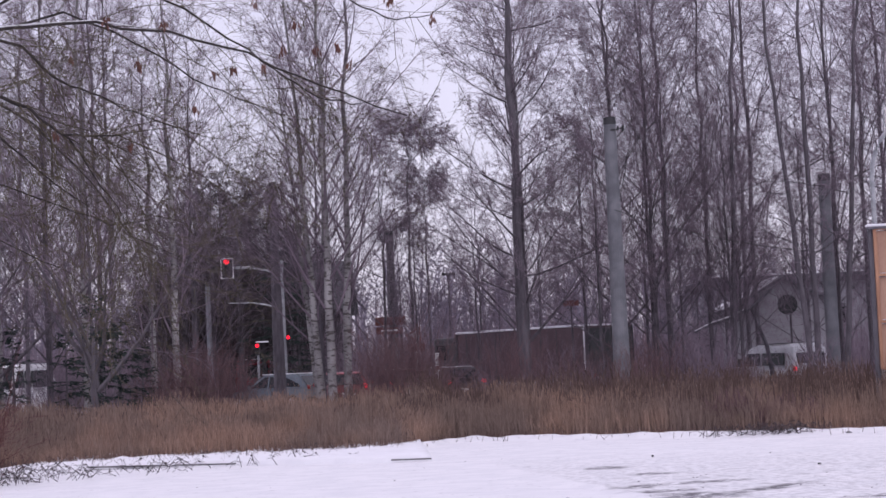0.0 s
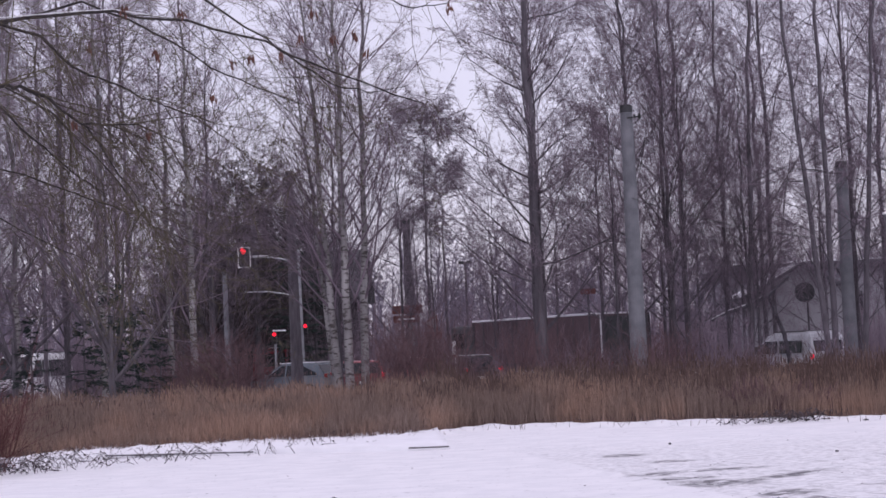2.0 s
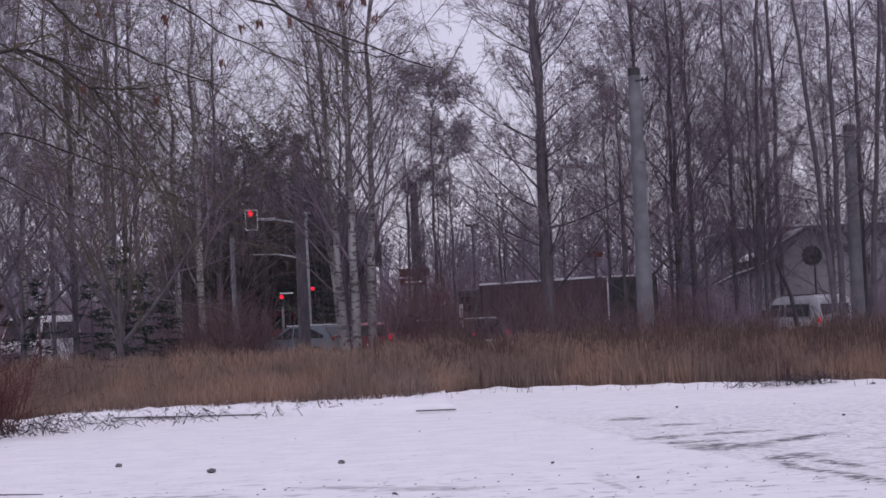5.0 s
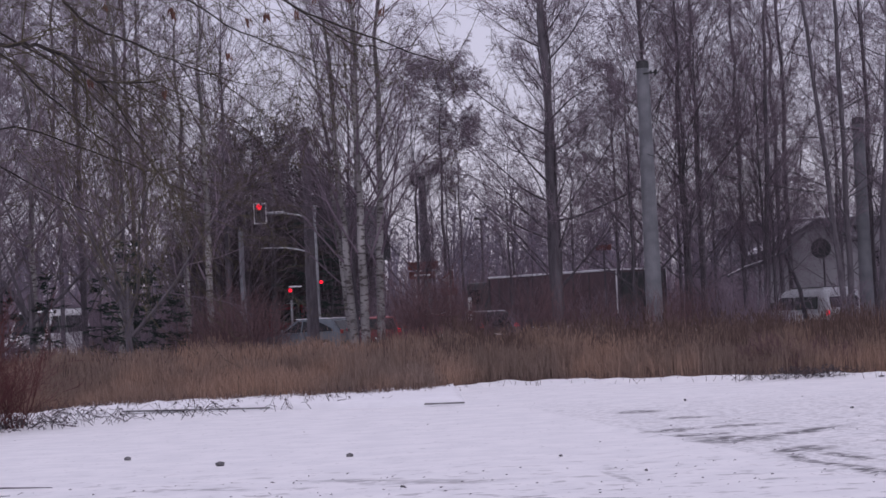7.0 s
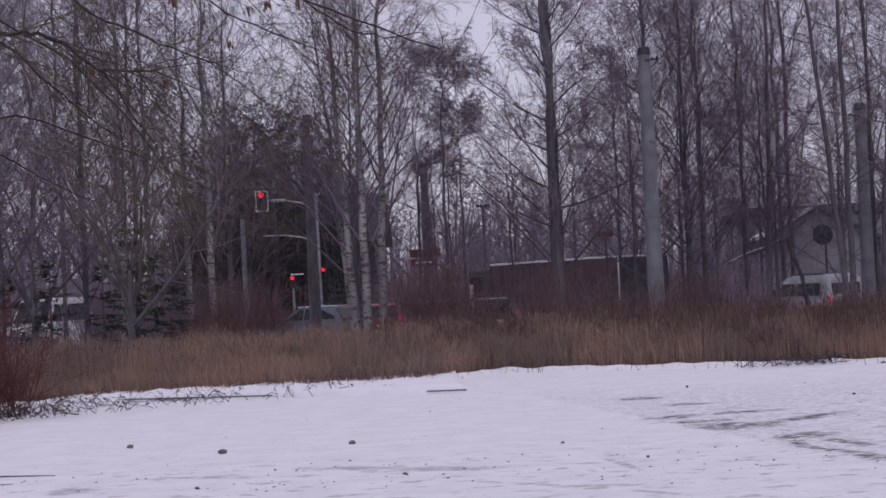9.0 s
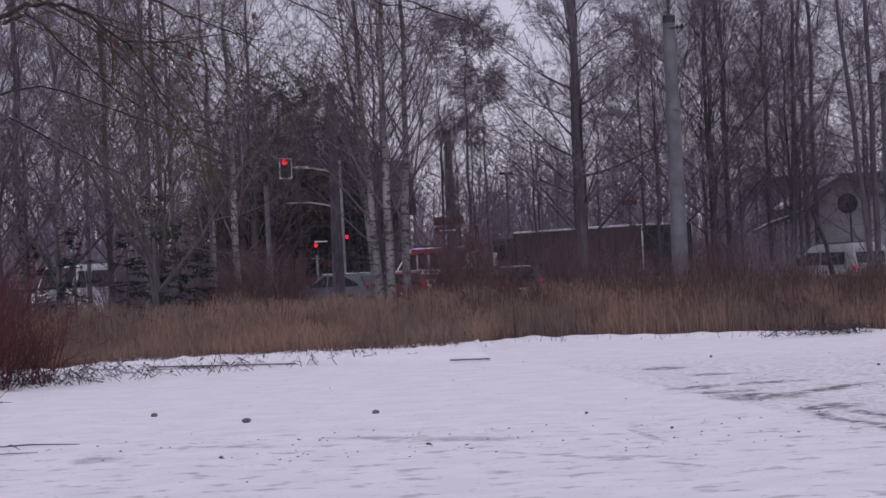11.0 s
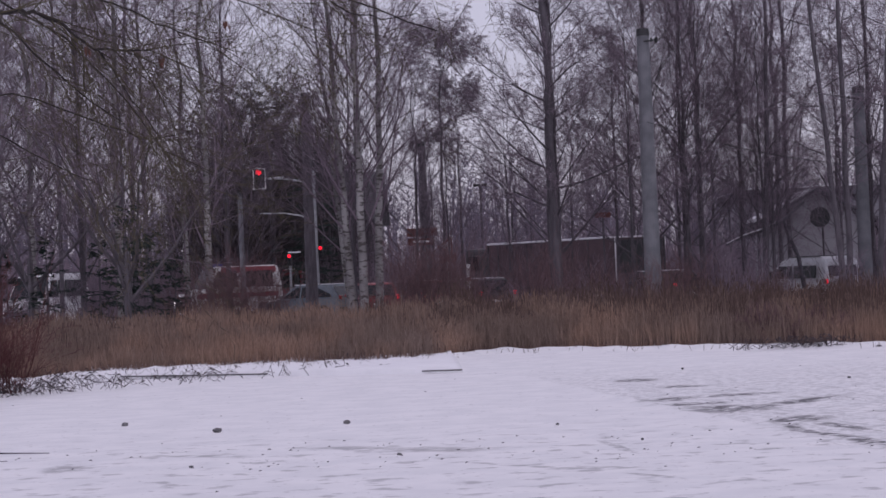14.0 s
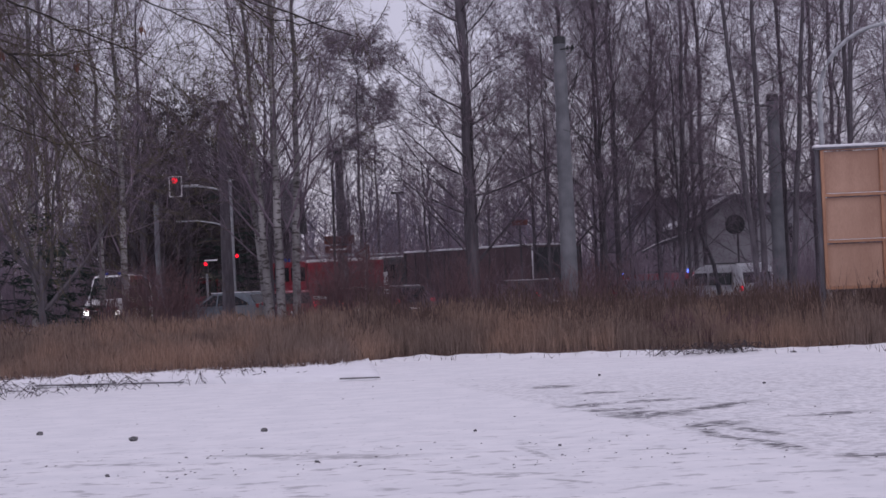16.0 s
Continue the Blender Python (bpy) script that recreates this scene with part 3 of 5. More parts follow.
def woods():
    rnd = random.Random(4)
    white = "birch with white bark and bare drooping twigs behind the reeds"
    birches = [tree(11 + i, 17, 0.15, BIRCH_STYLE, BIRCH, TWIG_DARK, white) for i in range(3)]
    leans = [tree(21 + i, 15, 0.085, LEAN_STYLE, BARK, TWIG_DARK, "slim bare tree with dark bark and rising twigs") for i in range(3)]
    alders = [tree(31 + i, 19, 0.17 - 0.07 * i, ALDER_STYLE, BARK, TWIG_DARK, "tall straight bare alder with dark bark") for i in range(2)]
    dense = [tree(41 + i, 11, 0.2, DENSE_STYLE, BARK, TWIG_WET, "dark densely twigged bare tree by the road") for i in range(2)]
    bushy = [tree(45, 11, 0.16, dict(DENSE_STYLE, start=0.2, thin=0.006), BARK, TWIG_FAR, "round-crowned bare tree with fine twigs")]
    far = [tree(51 + i, 16, 0.16, FAR_STYLE if i else dict(LEAN_STYLE, thin=0.011), BARK_GREY, TWIG_FAR, "bare tree beyond the road, distance haze in its twig colour") for i in range(2)]
    weeping = [tree(61 + i, 17, 0.075, WEEP_STYLE, BARK, TWIG, "tall bare tree with fine drooping twigs") for i in range(3)]
    high = [tree(65, 17, 0.08, dict(WEEP_STYLE, start=0.48), BARK, TWIG, "tall bare tree with a high drooping crown")]
    fans = [tree(81 + i, 12.5, 0.085, ARCH_STYLE, BARK, TWIG_DARK, "bare tree with long limbs arching out like a fan") for i in range(3)]
    crooked = [fan_tree(91 + i, 5.6, 6, 44, 0.085, CROOKED_STYLE, BARK, TWIG_DARK, "crooked bare tree with dark wet forking limbs", 1.5) for i in range(2)]
    used = set()

    def put(kind, i, x, y, size=1.0, turn=None, tilt=0.0, group=""):
        src = kind[i % len(kind)]
        stand(src, x, y, rnd.uniform(0, 360) if turn is None else turn, size, src not in used, "", group, tilt)
        used.add(src)

    # the white birch clump beside the signals
    for i, (x, y, s, tl) in enumerate([(-5.45, 62, 0.9, -3), (-5.1, 61.5, 1.0, 0), (-4.72, 62.4, 0.95, 2), (-5.6, 63, 0.8, -5)]):
        put(birches, i, x, y, s, tilt=tl, group="white birches in a clump")
    # white birches further along
    for i, (x, y, s) in enumerate([(-12.4, 60, 0.95), (-9.75, 60.5, 0.9), (-14.6, 58, 0.9), (-16.6, 61, 1.0), (-10.9, 63, 0.8)]):
        put(birches, i + 1, x, y, s, group="birches by the road")
    # weeping trees over the lorry
    for i, (x, y, s) in enumerate([(4.3, 68, 1.15), (5.6, 70, 1.2), (8.0, 73, 1.2), (14.0, 74, 1.2), (12.2, 70, 1.1), (6.9, 78, 1.25), (10.6, 80, 1.3)]):
        put(weeping, i, x, y, s, group="drooping trees over the lorry")
    for x, y, s in ((1.05, 68, 1.1), (1.13, 73, 1.2), (4.7, 74, 1.2)):
        put(high, 0, x, y, s, group="drooping trees over the lorry")
    # straight dark trunks
    put(alders, 0, 0.95, 62, 1.1, 90.0, -0.3)
    for x, y, s, tl in [(9.62, 60, 1.0, -5.0), (9.85, 60.6, 1.05, -0.5), (10.7, 61, 1.0, 4.2), (12.2, 60, 1.0, 3), (13.4, 64, 1.1, -1), (7.9, 66, 1.0, 2)]:
        put(alders, 1, x, y, s, 90.0, tl, group="straight alders")
    # stems that arch out on both sides of the tall trunk
    for i, (x, y, s, turn) in enumerate([(0.8, 63, 1.0, 0), (1.1, 64.5, 1.05, 8), (4.15, 66, 1.0, 175), (-3.6, 66, 0.75, 0), (5.4, 66, 1.05, 10), (8.2, 66, 0.62, 90), (11.7, 67, 0.7, 30), (-15.6, 58, 0.8, 10), (-18.6, 60, 0.9, 70), (2.2, 92, 0.9, 20), (5.2, 95, 0.95, 140), (8.2, 92, 0.9, 250), (-0.6, 97, 0.8, 80), (11.6, 94, 1.0, 10), (14.6, 92, 0.95, 190), (6.5, 84, 1.0, 75), (3.8, 82, 0.95, 300), (9.6, 82, 0.9, 160), (13.8, 68, 1.0, 180), (-14.0, 62, 0.9, 100), (-17.0, 60, 1.0, 60)]):
        put(fans, i, x, y, s, turn, group="fan-shaped trees")
    # crooked dark trees at the edge of the reeds
    for i, (x, y, s, turn) in enumerate([(-11.0, 54, 1.0, 0), (-14.2, 56, 0.95, 180), (-16.6, 57, 1.1, 10)]):
        put(crooked, i, x, y, s, turn, group="crooked trees behind the reeds")
    # slim trees filling the belt
    for x in np.concatenate([np.arange(-24, 2, 1.25), np.arange(2, 19, 1.7)]):
        y = rnd.uniform(57, 72)
        x = x + rnd.uniform(-0.5, 0.5)
        if -4.4 < x < 1.6 or abs(x + 0.134 * y) < 1.0 or abs(x + 0.112 * y) < 0.5 or abs(x - 0.1697 * y) < 0.6 or 0.115 < x / y < 0.165 or -0.01 < x / y < 0.05:
            continue
        put(leans, rnd.randint(0, 2), x, y, rnd.uniform(0.75, 1.2))
    for x in (-3.4, -2.6, -0.6, 0.2):
        put(leans, rnd.randint(0, 2), x, rnd.uniform(66, 74), rnd.uniform(0.35, 0.5))
    # thin stems before the shed and the minibus
    for x, y, s in ((7.9, 66, 0.65), (8.6, 69, 0.6), (11.0, 70, 0.65), (7.4, 68, 0.6)):
        put(leans, rnd.randint(0, 2), x, y, s)
    # the dark mass of crowns behind the signals
    for i, (x, y, s) in enumerate([(-14.8, 104, 1.0), (-12.6, 106, 1.05), (-10.6, 104, 0.9), (-16.5, 108, 0.95), (-11.6, 108, 0.95), (-13.8, 112, 1.1), (-12.4, 111, 1.1), (-15.6, 106, 1.05), (-17.6, 110, 0.85), (-16.2, 112, 1.05), (-13.4, 103, 0.85), (-10.9, 110, 0.85), (-18.8, 112, 0.7), (-14.2, 100, 0.95), (-15.8, 101, 0.98), (-12.8, 100, 0.92), (-16.9, 102, 0.9), (-15.0, 110, 1.12), (-13.0, 108, 1.1)]):
        put(dense, i, x, y, s, group="dark crowns behind the signals")
    for i, (x, y, s) in enumerate([(7.6, 80, 0.6), (10.6, 103, 1.0), (13.2, 106, 1.1), (15.8, 104, 1.0), (17.2, 80, 0.75), (5.6, 92, 0.6)]):
        put(bushy, i, x, y, s, group="bushy trees behind the minibus")
    # a domed tree beyond the crossing and haze-tinted woods in the distance
    domed = tree(71, 14.6, 0.12, dict(WEEP_STYLE, start=0.83, limbs=44, ang=(35, 85), length=0.38, thin=0.008), BARK, TWIG, "tall tree with a dense dark domed crown")
    stand(domed, -4.1, 100, 0, 0.97, True)
    stand(domed, -3.3, 103, 140, 0.82, group="domed trees")
    stand(domed, -4.9, 105, 230, 0.66, group="domed trees")
    for i, (x, y, s) in enumerate([(-18.5, 78, 1.1), (-15.4, 80, 1.1), (16.0, 80, 1.2), (18.5, 76, 1.2), (-21, 74, 1.1), (11, 86, 1.2)]):
        put(weeping, i, x, y, s, group="weeping trees in the belt")
    for x in np.arange(-40, 42, 3.0):
        put(far, rnd.randint(0, 1), x + rnd.uniform(-1.2, 1.2), rnd.uniform(125, 165), rnd.uniform(0.4, 0.62), group="distant woods")
    for x in np.arange(-34, 34, 3.1):
        if not -7 < x < -1:
            put(far if rnd.random() < 0.6 else leans, rnd.randint(0, 1), x + rnd.uniform(-1.2, 1.2), rnd.uniform(104, 124), rnd.uniform(0.38, 0.58), group="trees across the road")
    # spruces
    green = spruce(5, 3.6, "scraggy young dark green spruce at the roadside")
    stand(green, -11.3, 56, 0, 1.12, True)
    for x, y, s in [(-10.75, 56.4, 0.8), (-10.2, 57, 0.62), (-12.4, 57, 0.75), (-13.7, 56, 0.78), (-15.4, 58, 0.7)]:
        stand(green, x, y, rnd.uniform(0, 360), s, group="young spruces")
    tall = spruce(6, 8.0, "tall dark spruce behind the signals")
    stand(tall, -10.6, 98, 0, 1.0, True)
    for x, y, s in [(-9.9, 100, 0.8), (-11.8, 101, 0.95)]:
        stand(tall, x, y, rnd.uniform(0, 360), s, group="tall spruces")


woods()


def undergrowth():
    rnd = random.Random(8)
    brown = [shrub(61 + i, 2.6, 16, TWIG_DARK, "bare brown roadside thicket", 0.7) for i in range(2)]
    red = [shrub(71 + i, 2.4, 22, TWIG_RED, "thicket of dull red bare stems", 0.5, 0.011) for i in range(2)]
    used = set()

    def put(kind, x, y, s):
        src = kind[rnd.randint(0, 1)]
        stand(src, x, y, rnd.uniform(0, 360), s, src not in used, group="roadside thicket")
        used.add(src)

    for x in np.arange(-23, 18, 0.62):
        low = 0.5 if -7.6 < x < -2 else 1.0
        put(brown, x + rnd.uniform(-0.4, 0.4), rnd.uniform(53, 61), rnd.uniform(0.45, 0.9) * low)
    for x in np.arange(-22, 18, 1.25):
        if -10.5 < x < -3.5 or abs(x - 8) < 1.2:
            continue
        put(brown, x + rnd.uniform(-0.5, 0.5), rnd.uniform(57, 66), rnd.uniform(1.3, 2.1))
    for x, y, s in [(-8.7, 57, 1.0), (-8.0, 58, 1.1), (-7.4, 57.5, 0.9), (-9.2, 58, 0.8), (-2.6, 60, 1.2), (-3.4, 61, 1.2), (-1.9, 61, 1.1), (0.3, 58, 1.0), (1.0, 59, 0.95), (-4.3, 58, 0.5), (-10.0, 57.5, 0.75), (2.2, 58, 0.8), (3.6, 57, 0.8)]:
        put(red, x, y, s)
    for x, y, s in [(-9.6, 56.5, 0.8), (-8.9, 56.5, 0.95), (-8.6, 57.5, 1.1), (-8.2, 56.3, 0.9), (-3.9, 59, 0.9), (-3.2, 59.5, 1.05), (-2.4, 59, 0.95)]:
        put(red, x, y, s)
    for x in np.arange(-1.6, 8.2, 0.7):
        put(red, x + rnd.uniform(-0.3, 0.3), rnd.uniform(58, 68), rnd.uniform(0.55, 0.9))
    for x in np.arange(6.6, 12, 0.6):
        put(brown, x, rnd.uniform(64, 69), rnd.uniform(0.6, 0.95))
    for x, y, s in ((7.6, 64, 1.3), (8.3, 66, 1.25), (11.3, 67, 1.2), (-14.8, 57, 1.2), (-16.5, 58, 1.4)):
        put(brown, x, y, s)
    for x, y, s in ((-9.5, 58, 0.8), (-10.3, 57, 0.75), (-9.9, 60, 0.85)):
        put(brown, x, y, s)
    for x in np.arange(10.5, 20, 0.9):
        put(brown, x, rnd.uniform(79, 90), rnd.uniform(1.1, 1.7))
    for x in np.arange(-23, -15, 0.7):
        put(brown, x, rnd.uniform(62, 76), rnd.uniform(0.9, 1.6))
    low = shrub(95, 1.05, 70, TWIG_RED, "low dark red-brown bush in front of the reeds", 1.0, 0.008, (6, 4))
    stand(low, 4.6, 37.5, 0, 0.85, True)
    for x, y, k in ((5.2, 37.2, 0.85), (5.75, 36.9, 0.75), (4.1, 37.8, 0.75), (4.9, 36.9, 0.6)):
        stand(low, x, y, 100 * x, k, group="low red bushes")
    for x, y, s in ((6.2, 61, 1.1), (6.65, 63, 1.15), (7.05, 62, 1.05), (7.4, 63.5, 0.95), (6.0, 63.5, 1.1), (7.25, 64.5, 1.0), (10.2, 60, 0.95), (10.6, 61.5, 1.0), (11.0, 60.5, 0.95), (11.5, 61, 1.0)):
        put(brown, x, y, s)
    # the big dogwood at the lot's edge
    for i, (x, y, s) in enumerate([(-8.8, 29.6, 0.85), (-9.4, 30.0, 1.05), (-8.2, 30.8, 0.6), (-9.9, 29.6, 1.25), (-10.7, 30.2, 1.35), (-9.2, 31.4, 1.0)]):
        b = shrub(81 + i, 2.3, 60, DOGWOOD, "dense dogwood bush with dark red bare stems", 0.9, 0.012, (6, 4))
        stand(b, x, y, 40 * i, s, True, group="dogwood bushes")


undergrowth()


# ---- reeds ----
def reeds(name, seed, count, xr, yr, hr, material, label, plume, front=0.0, gate=None, head=0.012):
    rnd = random.Random(seed)
    t = Tubes()
    made = 0
    while made < count:
        x, y = rnd.uniform(*xr), rnd.uniform(*yr) ** 1.0
        edge = reed_edge(x) + front
        if y < edge or (gate and x > 1.0 and y > edge + 1.3 and rnd.random() < gate):
            continue
        made += 1
        clump = 0.78 + 0.6 * noise.noise((x * 0.9, y * 0.6, seed))
        h = rnd.uniform(*hr) * clump * min(1.0, 0.45 + (y - edge) * 0.5)
        lx, ly = rnd.gauss(0, 0.06) * h, rnd.gauss(0, 0.06) * h
        z = land(y) - 0.02
        r = rnd.uniform(0.004, 0.008)
        t.tube([(x, y, z), (x + lx * 0.35, y + ly * 0.35, z + h * 0.55), (x + lx, y + ly, z + h)], [r, r * 0.8, r * 0.3], 3)
        for _ in range(2):
            s = rnd.uniform(0.1, 0.7)
            t.leaf((x + lx * s, y + ly * s, z + h * s), (rnd.gauss(0, 0.22), rnd.gauss(0, 0.22), rnd.uniform(0.6, 1.0)), 0.007, rnd.uniform(0.2, 0.42))
        if rnd.random() < plume:
            t.leaf((x + lx * 0.9, y + ly * 0.9, z + h * 0.88), (lx + rnd.gauss(0, 0.08), ly, h * 0.5), head, rnd.uniform(0.08, 0.18))
    ob = new(name, t.mesh(name, material, False))
    tagged(ob, label, "grass", kind="stuff")


reeds("dry_grass", 3, 52000, (-16, 15), (34.6, 46), (0.72, 1.1), GRASS, "dense stand of dry golden-brown reed grass", 0.6, gate=0.6)
reeds("dry_grass", 13, 9000, (-17, 16), (47, 54), (0.72, 1.1), GRASS, "taller dry reed grass at the back of the stand", 0.7, gate=0.7)
reeds("dead_weeds", 4, 14000, (-2, 15), (36.0, 50), (0.8, 1.4), WEED, "dark brown dead weeds standing among the reeds", 0.8, 1.1, head=0.03)
reeds("dead_weeds", 5, 7000, (-17, 4), (35.5, 52), (0.6, 1.2), WEED, "dark dead stalks scattered in the reeds", 0.7, 0.5, head=0.022)


# ---- the far woods ----
def far_woods():
    """A belt of distant bare woods that closes the view."""
    rnd = random.Random(21)
    t = Tubes()
    for k in range(620):
        x, y = rnd.uniform(-75, 75), rnd.uniform(150, 215)
        h = rnd.uniform(7, 12)
        t.tube([(x, y, -0.5), (x + rnd.gauss(0, 0.3), y, h * 0.5), (x + rnd.gauss(0, 0.5), y, h)], [0.13, 0.09, 0.02], 4)
        for j in range(46):
            s = rnd.uniform(0.02, 0.98)
            ln = rnd.uniform(0.8, 3.2) * (1.15 - 0.6 * s)
            az, up = rnd.random() * 6.283, rnd.uniform(0.2, 1.2)
            dx, dy = math.cos(az) * ln, math.sin(az) * ln
            z = h * s
            t.tube([(x, y, z), (x + dx * 0.5, y + dy * 0.5, z + ln * up * 0.55), (x + dx, y + dy, z + ln * up * 0.8)], [0.045, 0.03, 0.012], 3)
    tagged(new("far_woods", t.mesh("far_woods", TWIG_FAR)), "belt of bare winter woods in the distance, haze in their grey colour", "woods", kind="stuff")


far_woods()


def far_thicket():
    """Low scrub and young growth along the far side of the road."""
    rnd = random.Random(22)
    t = Tubes()
    for k in range(9000):
        x = rnd.uniform(-34, 30)
        y = rnd.uniform(100, 122)
        h = abs(rnd.gauss(0, 1)) * 2.0 + 0.8
        lx = rnd.gauss(0, 0.22) * h
        t.tube([(x, y, -0.35), (x + lx * 0.4, y, h * 0.55), (x + lx, y, h)], [0.03, 0.022, 0.01], 3)
        for _ in range(2):
            s = rnd.uniform(0.3, 0.9)
            t.tube([(x + lx * s, y, h * s), (x + lx * s + rnd.gauss(0, 0.5), y, h * s + rnd.uniform(0.3, 0.9))], [0.018, 0.008], 3)
    tagged(new("far_thicket", t.mesh("far_thicket", TWIG_DARK)), "dark scrub and saplings along the far roadside", "thicket", kind="stuff")


far_thicket()


# ---- building beyond the trees ----
def building():
    b = thing("warehouse", "long low pale warehouse with a snow-edged flat roof behind the trees", "building", pose(27.5, 118, land(118)))
    part("wall", box((30, 12, 5.2), (0, 0, 2.6), 0.03), WALL_GREY, b)
    part("roof", box((30.8, 12.8, 0.5), (0, 0, 5.45), 0.04), BARK_GREY, b)
    part("snow_cover", box((30.6, 12.6, 0.12), (0, 0, 5.76), 0.05), SNOW, b, "snow lying on the flat roof")
    for i in range(7):
        w = part("window", box((2.2, 0.1, 1.1), (-13 + i * 4.2, -6.02, 3.4), 0.02), GLASS, b, "dark window strip in the wall")
        part("frame", box((2.4, 0.06, 0.08), (-13 + i * 4.2, -6.06, 2.82), 0.01), STEEL, w)
    part("door", box((3.0, 0.1, 3.2), (-2, -6.03, 1.6), 0.02), WALL_GREY, b, "grey roller door")
    g = thing("gabled_shed", "pale shed with a snow-covered gable roof behind the trees", "building", pose(13.7, 96, land(96), 0, 0, 90))
    part("wall", extrude_profile([(-2.4, 0, 0), (-2.4, 3.6, 0), (0, 4.85, 0), (2.4, 3.6, 0), (2.4, 0, 0)], 2.5), WALL_PALE, g)
    part("roof", extrude_profile([(-2.75, 3.42, 0), (-2.75, 3.56, 0), (0, 5.02, 0), (2.75, 3.56, 0), (2.75, 3.42, 0), (0, 4.87, 0)], 2.8), BARK_GREY, g)
    part("snow_cover", extrude_profile([(0.3, 4.865, 0), (0.3, 5.0, 0), (2.75, 3.7, 0), (2.75, 3.565, 0)], 2.82), SNOW, g, "snow on one roof slope")
    part("door", box((0.08, 1.0, 2.1), (-2.52, -1.2, 1.05), 0.02), WALL_GREY, g)
    h = thing("dark_barn", "dark gabled barn half hidden by crowns", "building", pose(-13.5, 122, land(122)))
    part("wall", box((9, 8, 5.0), (0, 0, 2.5), 0.03), BARK, h)
    part("roof", extrude_profile([(-4.6, 4.9, 0), (-4.6, 5.1, 0), (0, 8.2, 0), (4.6, 5.1, 0), (4.6, 4.9, 0), (0, 7.9, 0)], 4.9), DARK_PAINT, h)
    part("door", box((2.6, 0.1, 3.0), (0.5, -4.03, 1.5), 0.02), DARK_PAINT, h)


building()


# ---- poles, signals and signs ----
def concrete_pole(x, y, top, r0, r1, label, bracket=0, material=None):
    p = thing("concrete_pole", label, "pole", pose(x, y, land(y)), "tall poles along the road")
    h = top - land(y)
    bm = rod((0, 0, -0.1), (0, 0, h - 0.22), r0, r1, 20)
    for s in (0.55, 0.86, 0.93):
        rod((0, 0, h * s), (0, 0, h * s + 0.05), (r0 + (r1 - r0) * s) * 1.06, None, 20, bm)
    part("shaft", bm, material or CONCRETE, p)
    bm = rod((0, 0, h - 0.22), (0, 0, h), r1 * 1.08, r1 * 1.02, 20)
    part("cap", bm, BLACK, p, "black plastic cap")
    if bracket:
        bm = rod((0, -r1, h - 0.4), (bracket, -r1, h - 0.36), 0.025, None, 8)
        rod((bracket * 0.9, -r1, h - 0.45), (bracket * 0.9, -r1, h - 0.28), 0.04, None, 8, bm)
        rod((bracket * 0.55, -r1, h - 0.42), (bracket * 0.55, -r1, h - 0.3), 0.035, None, 8, bm)
        part("bracket", bm, BLACK, p)


concrete_pole(3.8, 60, 8.74, 0.27, 0.185, "thick grey concrete pole with a black cap", 0.42)
concrete_pole(-4.57, 90, 7.62, 0.27, 0.17, "dark weathered pole with a flat black cap", material=BARK)
concrete_pole(-8.2, 75, 8.68, 0.25, 0.14, "grey concrete pole with a black cap beside the signals", material=BARK)
concrete_pole(11.2, 66, 7.21, 0.24, 0.19, "grey concrete pole with a black cap and a side bracket", -0.62)
concrete_pole(-13.7, 95, 5.9, 0.14, 0.11, "short pale concrete post under the dark crowns")


def thin_mast():
    m = thing("lamp_mast", "thin dark mast with two small lamp heads far off", "street lamp", pose(-2.4, 110, land(110)))
    part("mast", rod((0, 0, 0), (0, 0, 6.6), 0.1, 0.06, 10), BARK, m)
    for s in (-1, 1):
        part("lamp_head", box((0.32, 0.2, 0.14), (s * 0.22, 0, 6.55), 0.03), BLACK, m)


thin_mast()


def signal_head(parent, x, y, z, lamps=3, size=0.88, plate=True, lit=0):
    """Housing with its lamps; the lit one glows."""
    w = size / lamps
    if plate:
        bm = bmesh.new()
        hw, hh = size * 0.30, size * 0.5
        for sx in (-1, 1):
            box((0.055, 0.03, 2 * hh), (x + sx * hw, y - 0.03, z), 0.008, bm)
        for sz in (-1, 1):
            box((2 * hw + 0.055, 0.034, 0.055), (x, y - 0.03, z + sz * hh), 0.008, bm)
        part("border", bm, WHITE, parent, "white rim of the backing plate")
        part("backing_plate", box((2 * hw, 0.02, 2 * hh), (x, y, z), 0.0), BLACK, parent)
    part("housing", box((w * 1.08, 0.22, size * 0.94), (x, y - 0.13, z), 0.03), BLACK, parent)
    for i in range(lamps):
        c = z + size * 0.47 - w * (i + 0.5) * 0.94
        on = i == lit
        lens = part("lamp", rod((x, y - 0.245, c), (x, y - 0.262, c), w * 0.44, w * 0.40, 20), RED_LAMP if on else BLACK, parent, "glowing red lamp" if on else "")
        bm = bmesh.new()
        for k in range(9):
            a = radians(20 + k * 140 / 8)
            box((w * 0.17, 0.17, 0.012), (x + math.cos(a) * w * 0.46, y - 0.33, c + math.sin(a) * w * 0.46), 0, bm, Matrix.Rotation(-a + math.pi / 2, 4, "Y"))
        part("visor", bm, BLACK, lens)


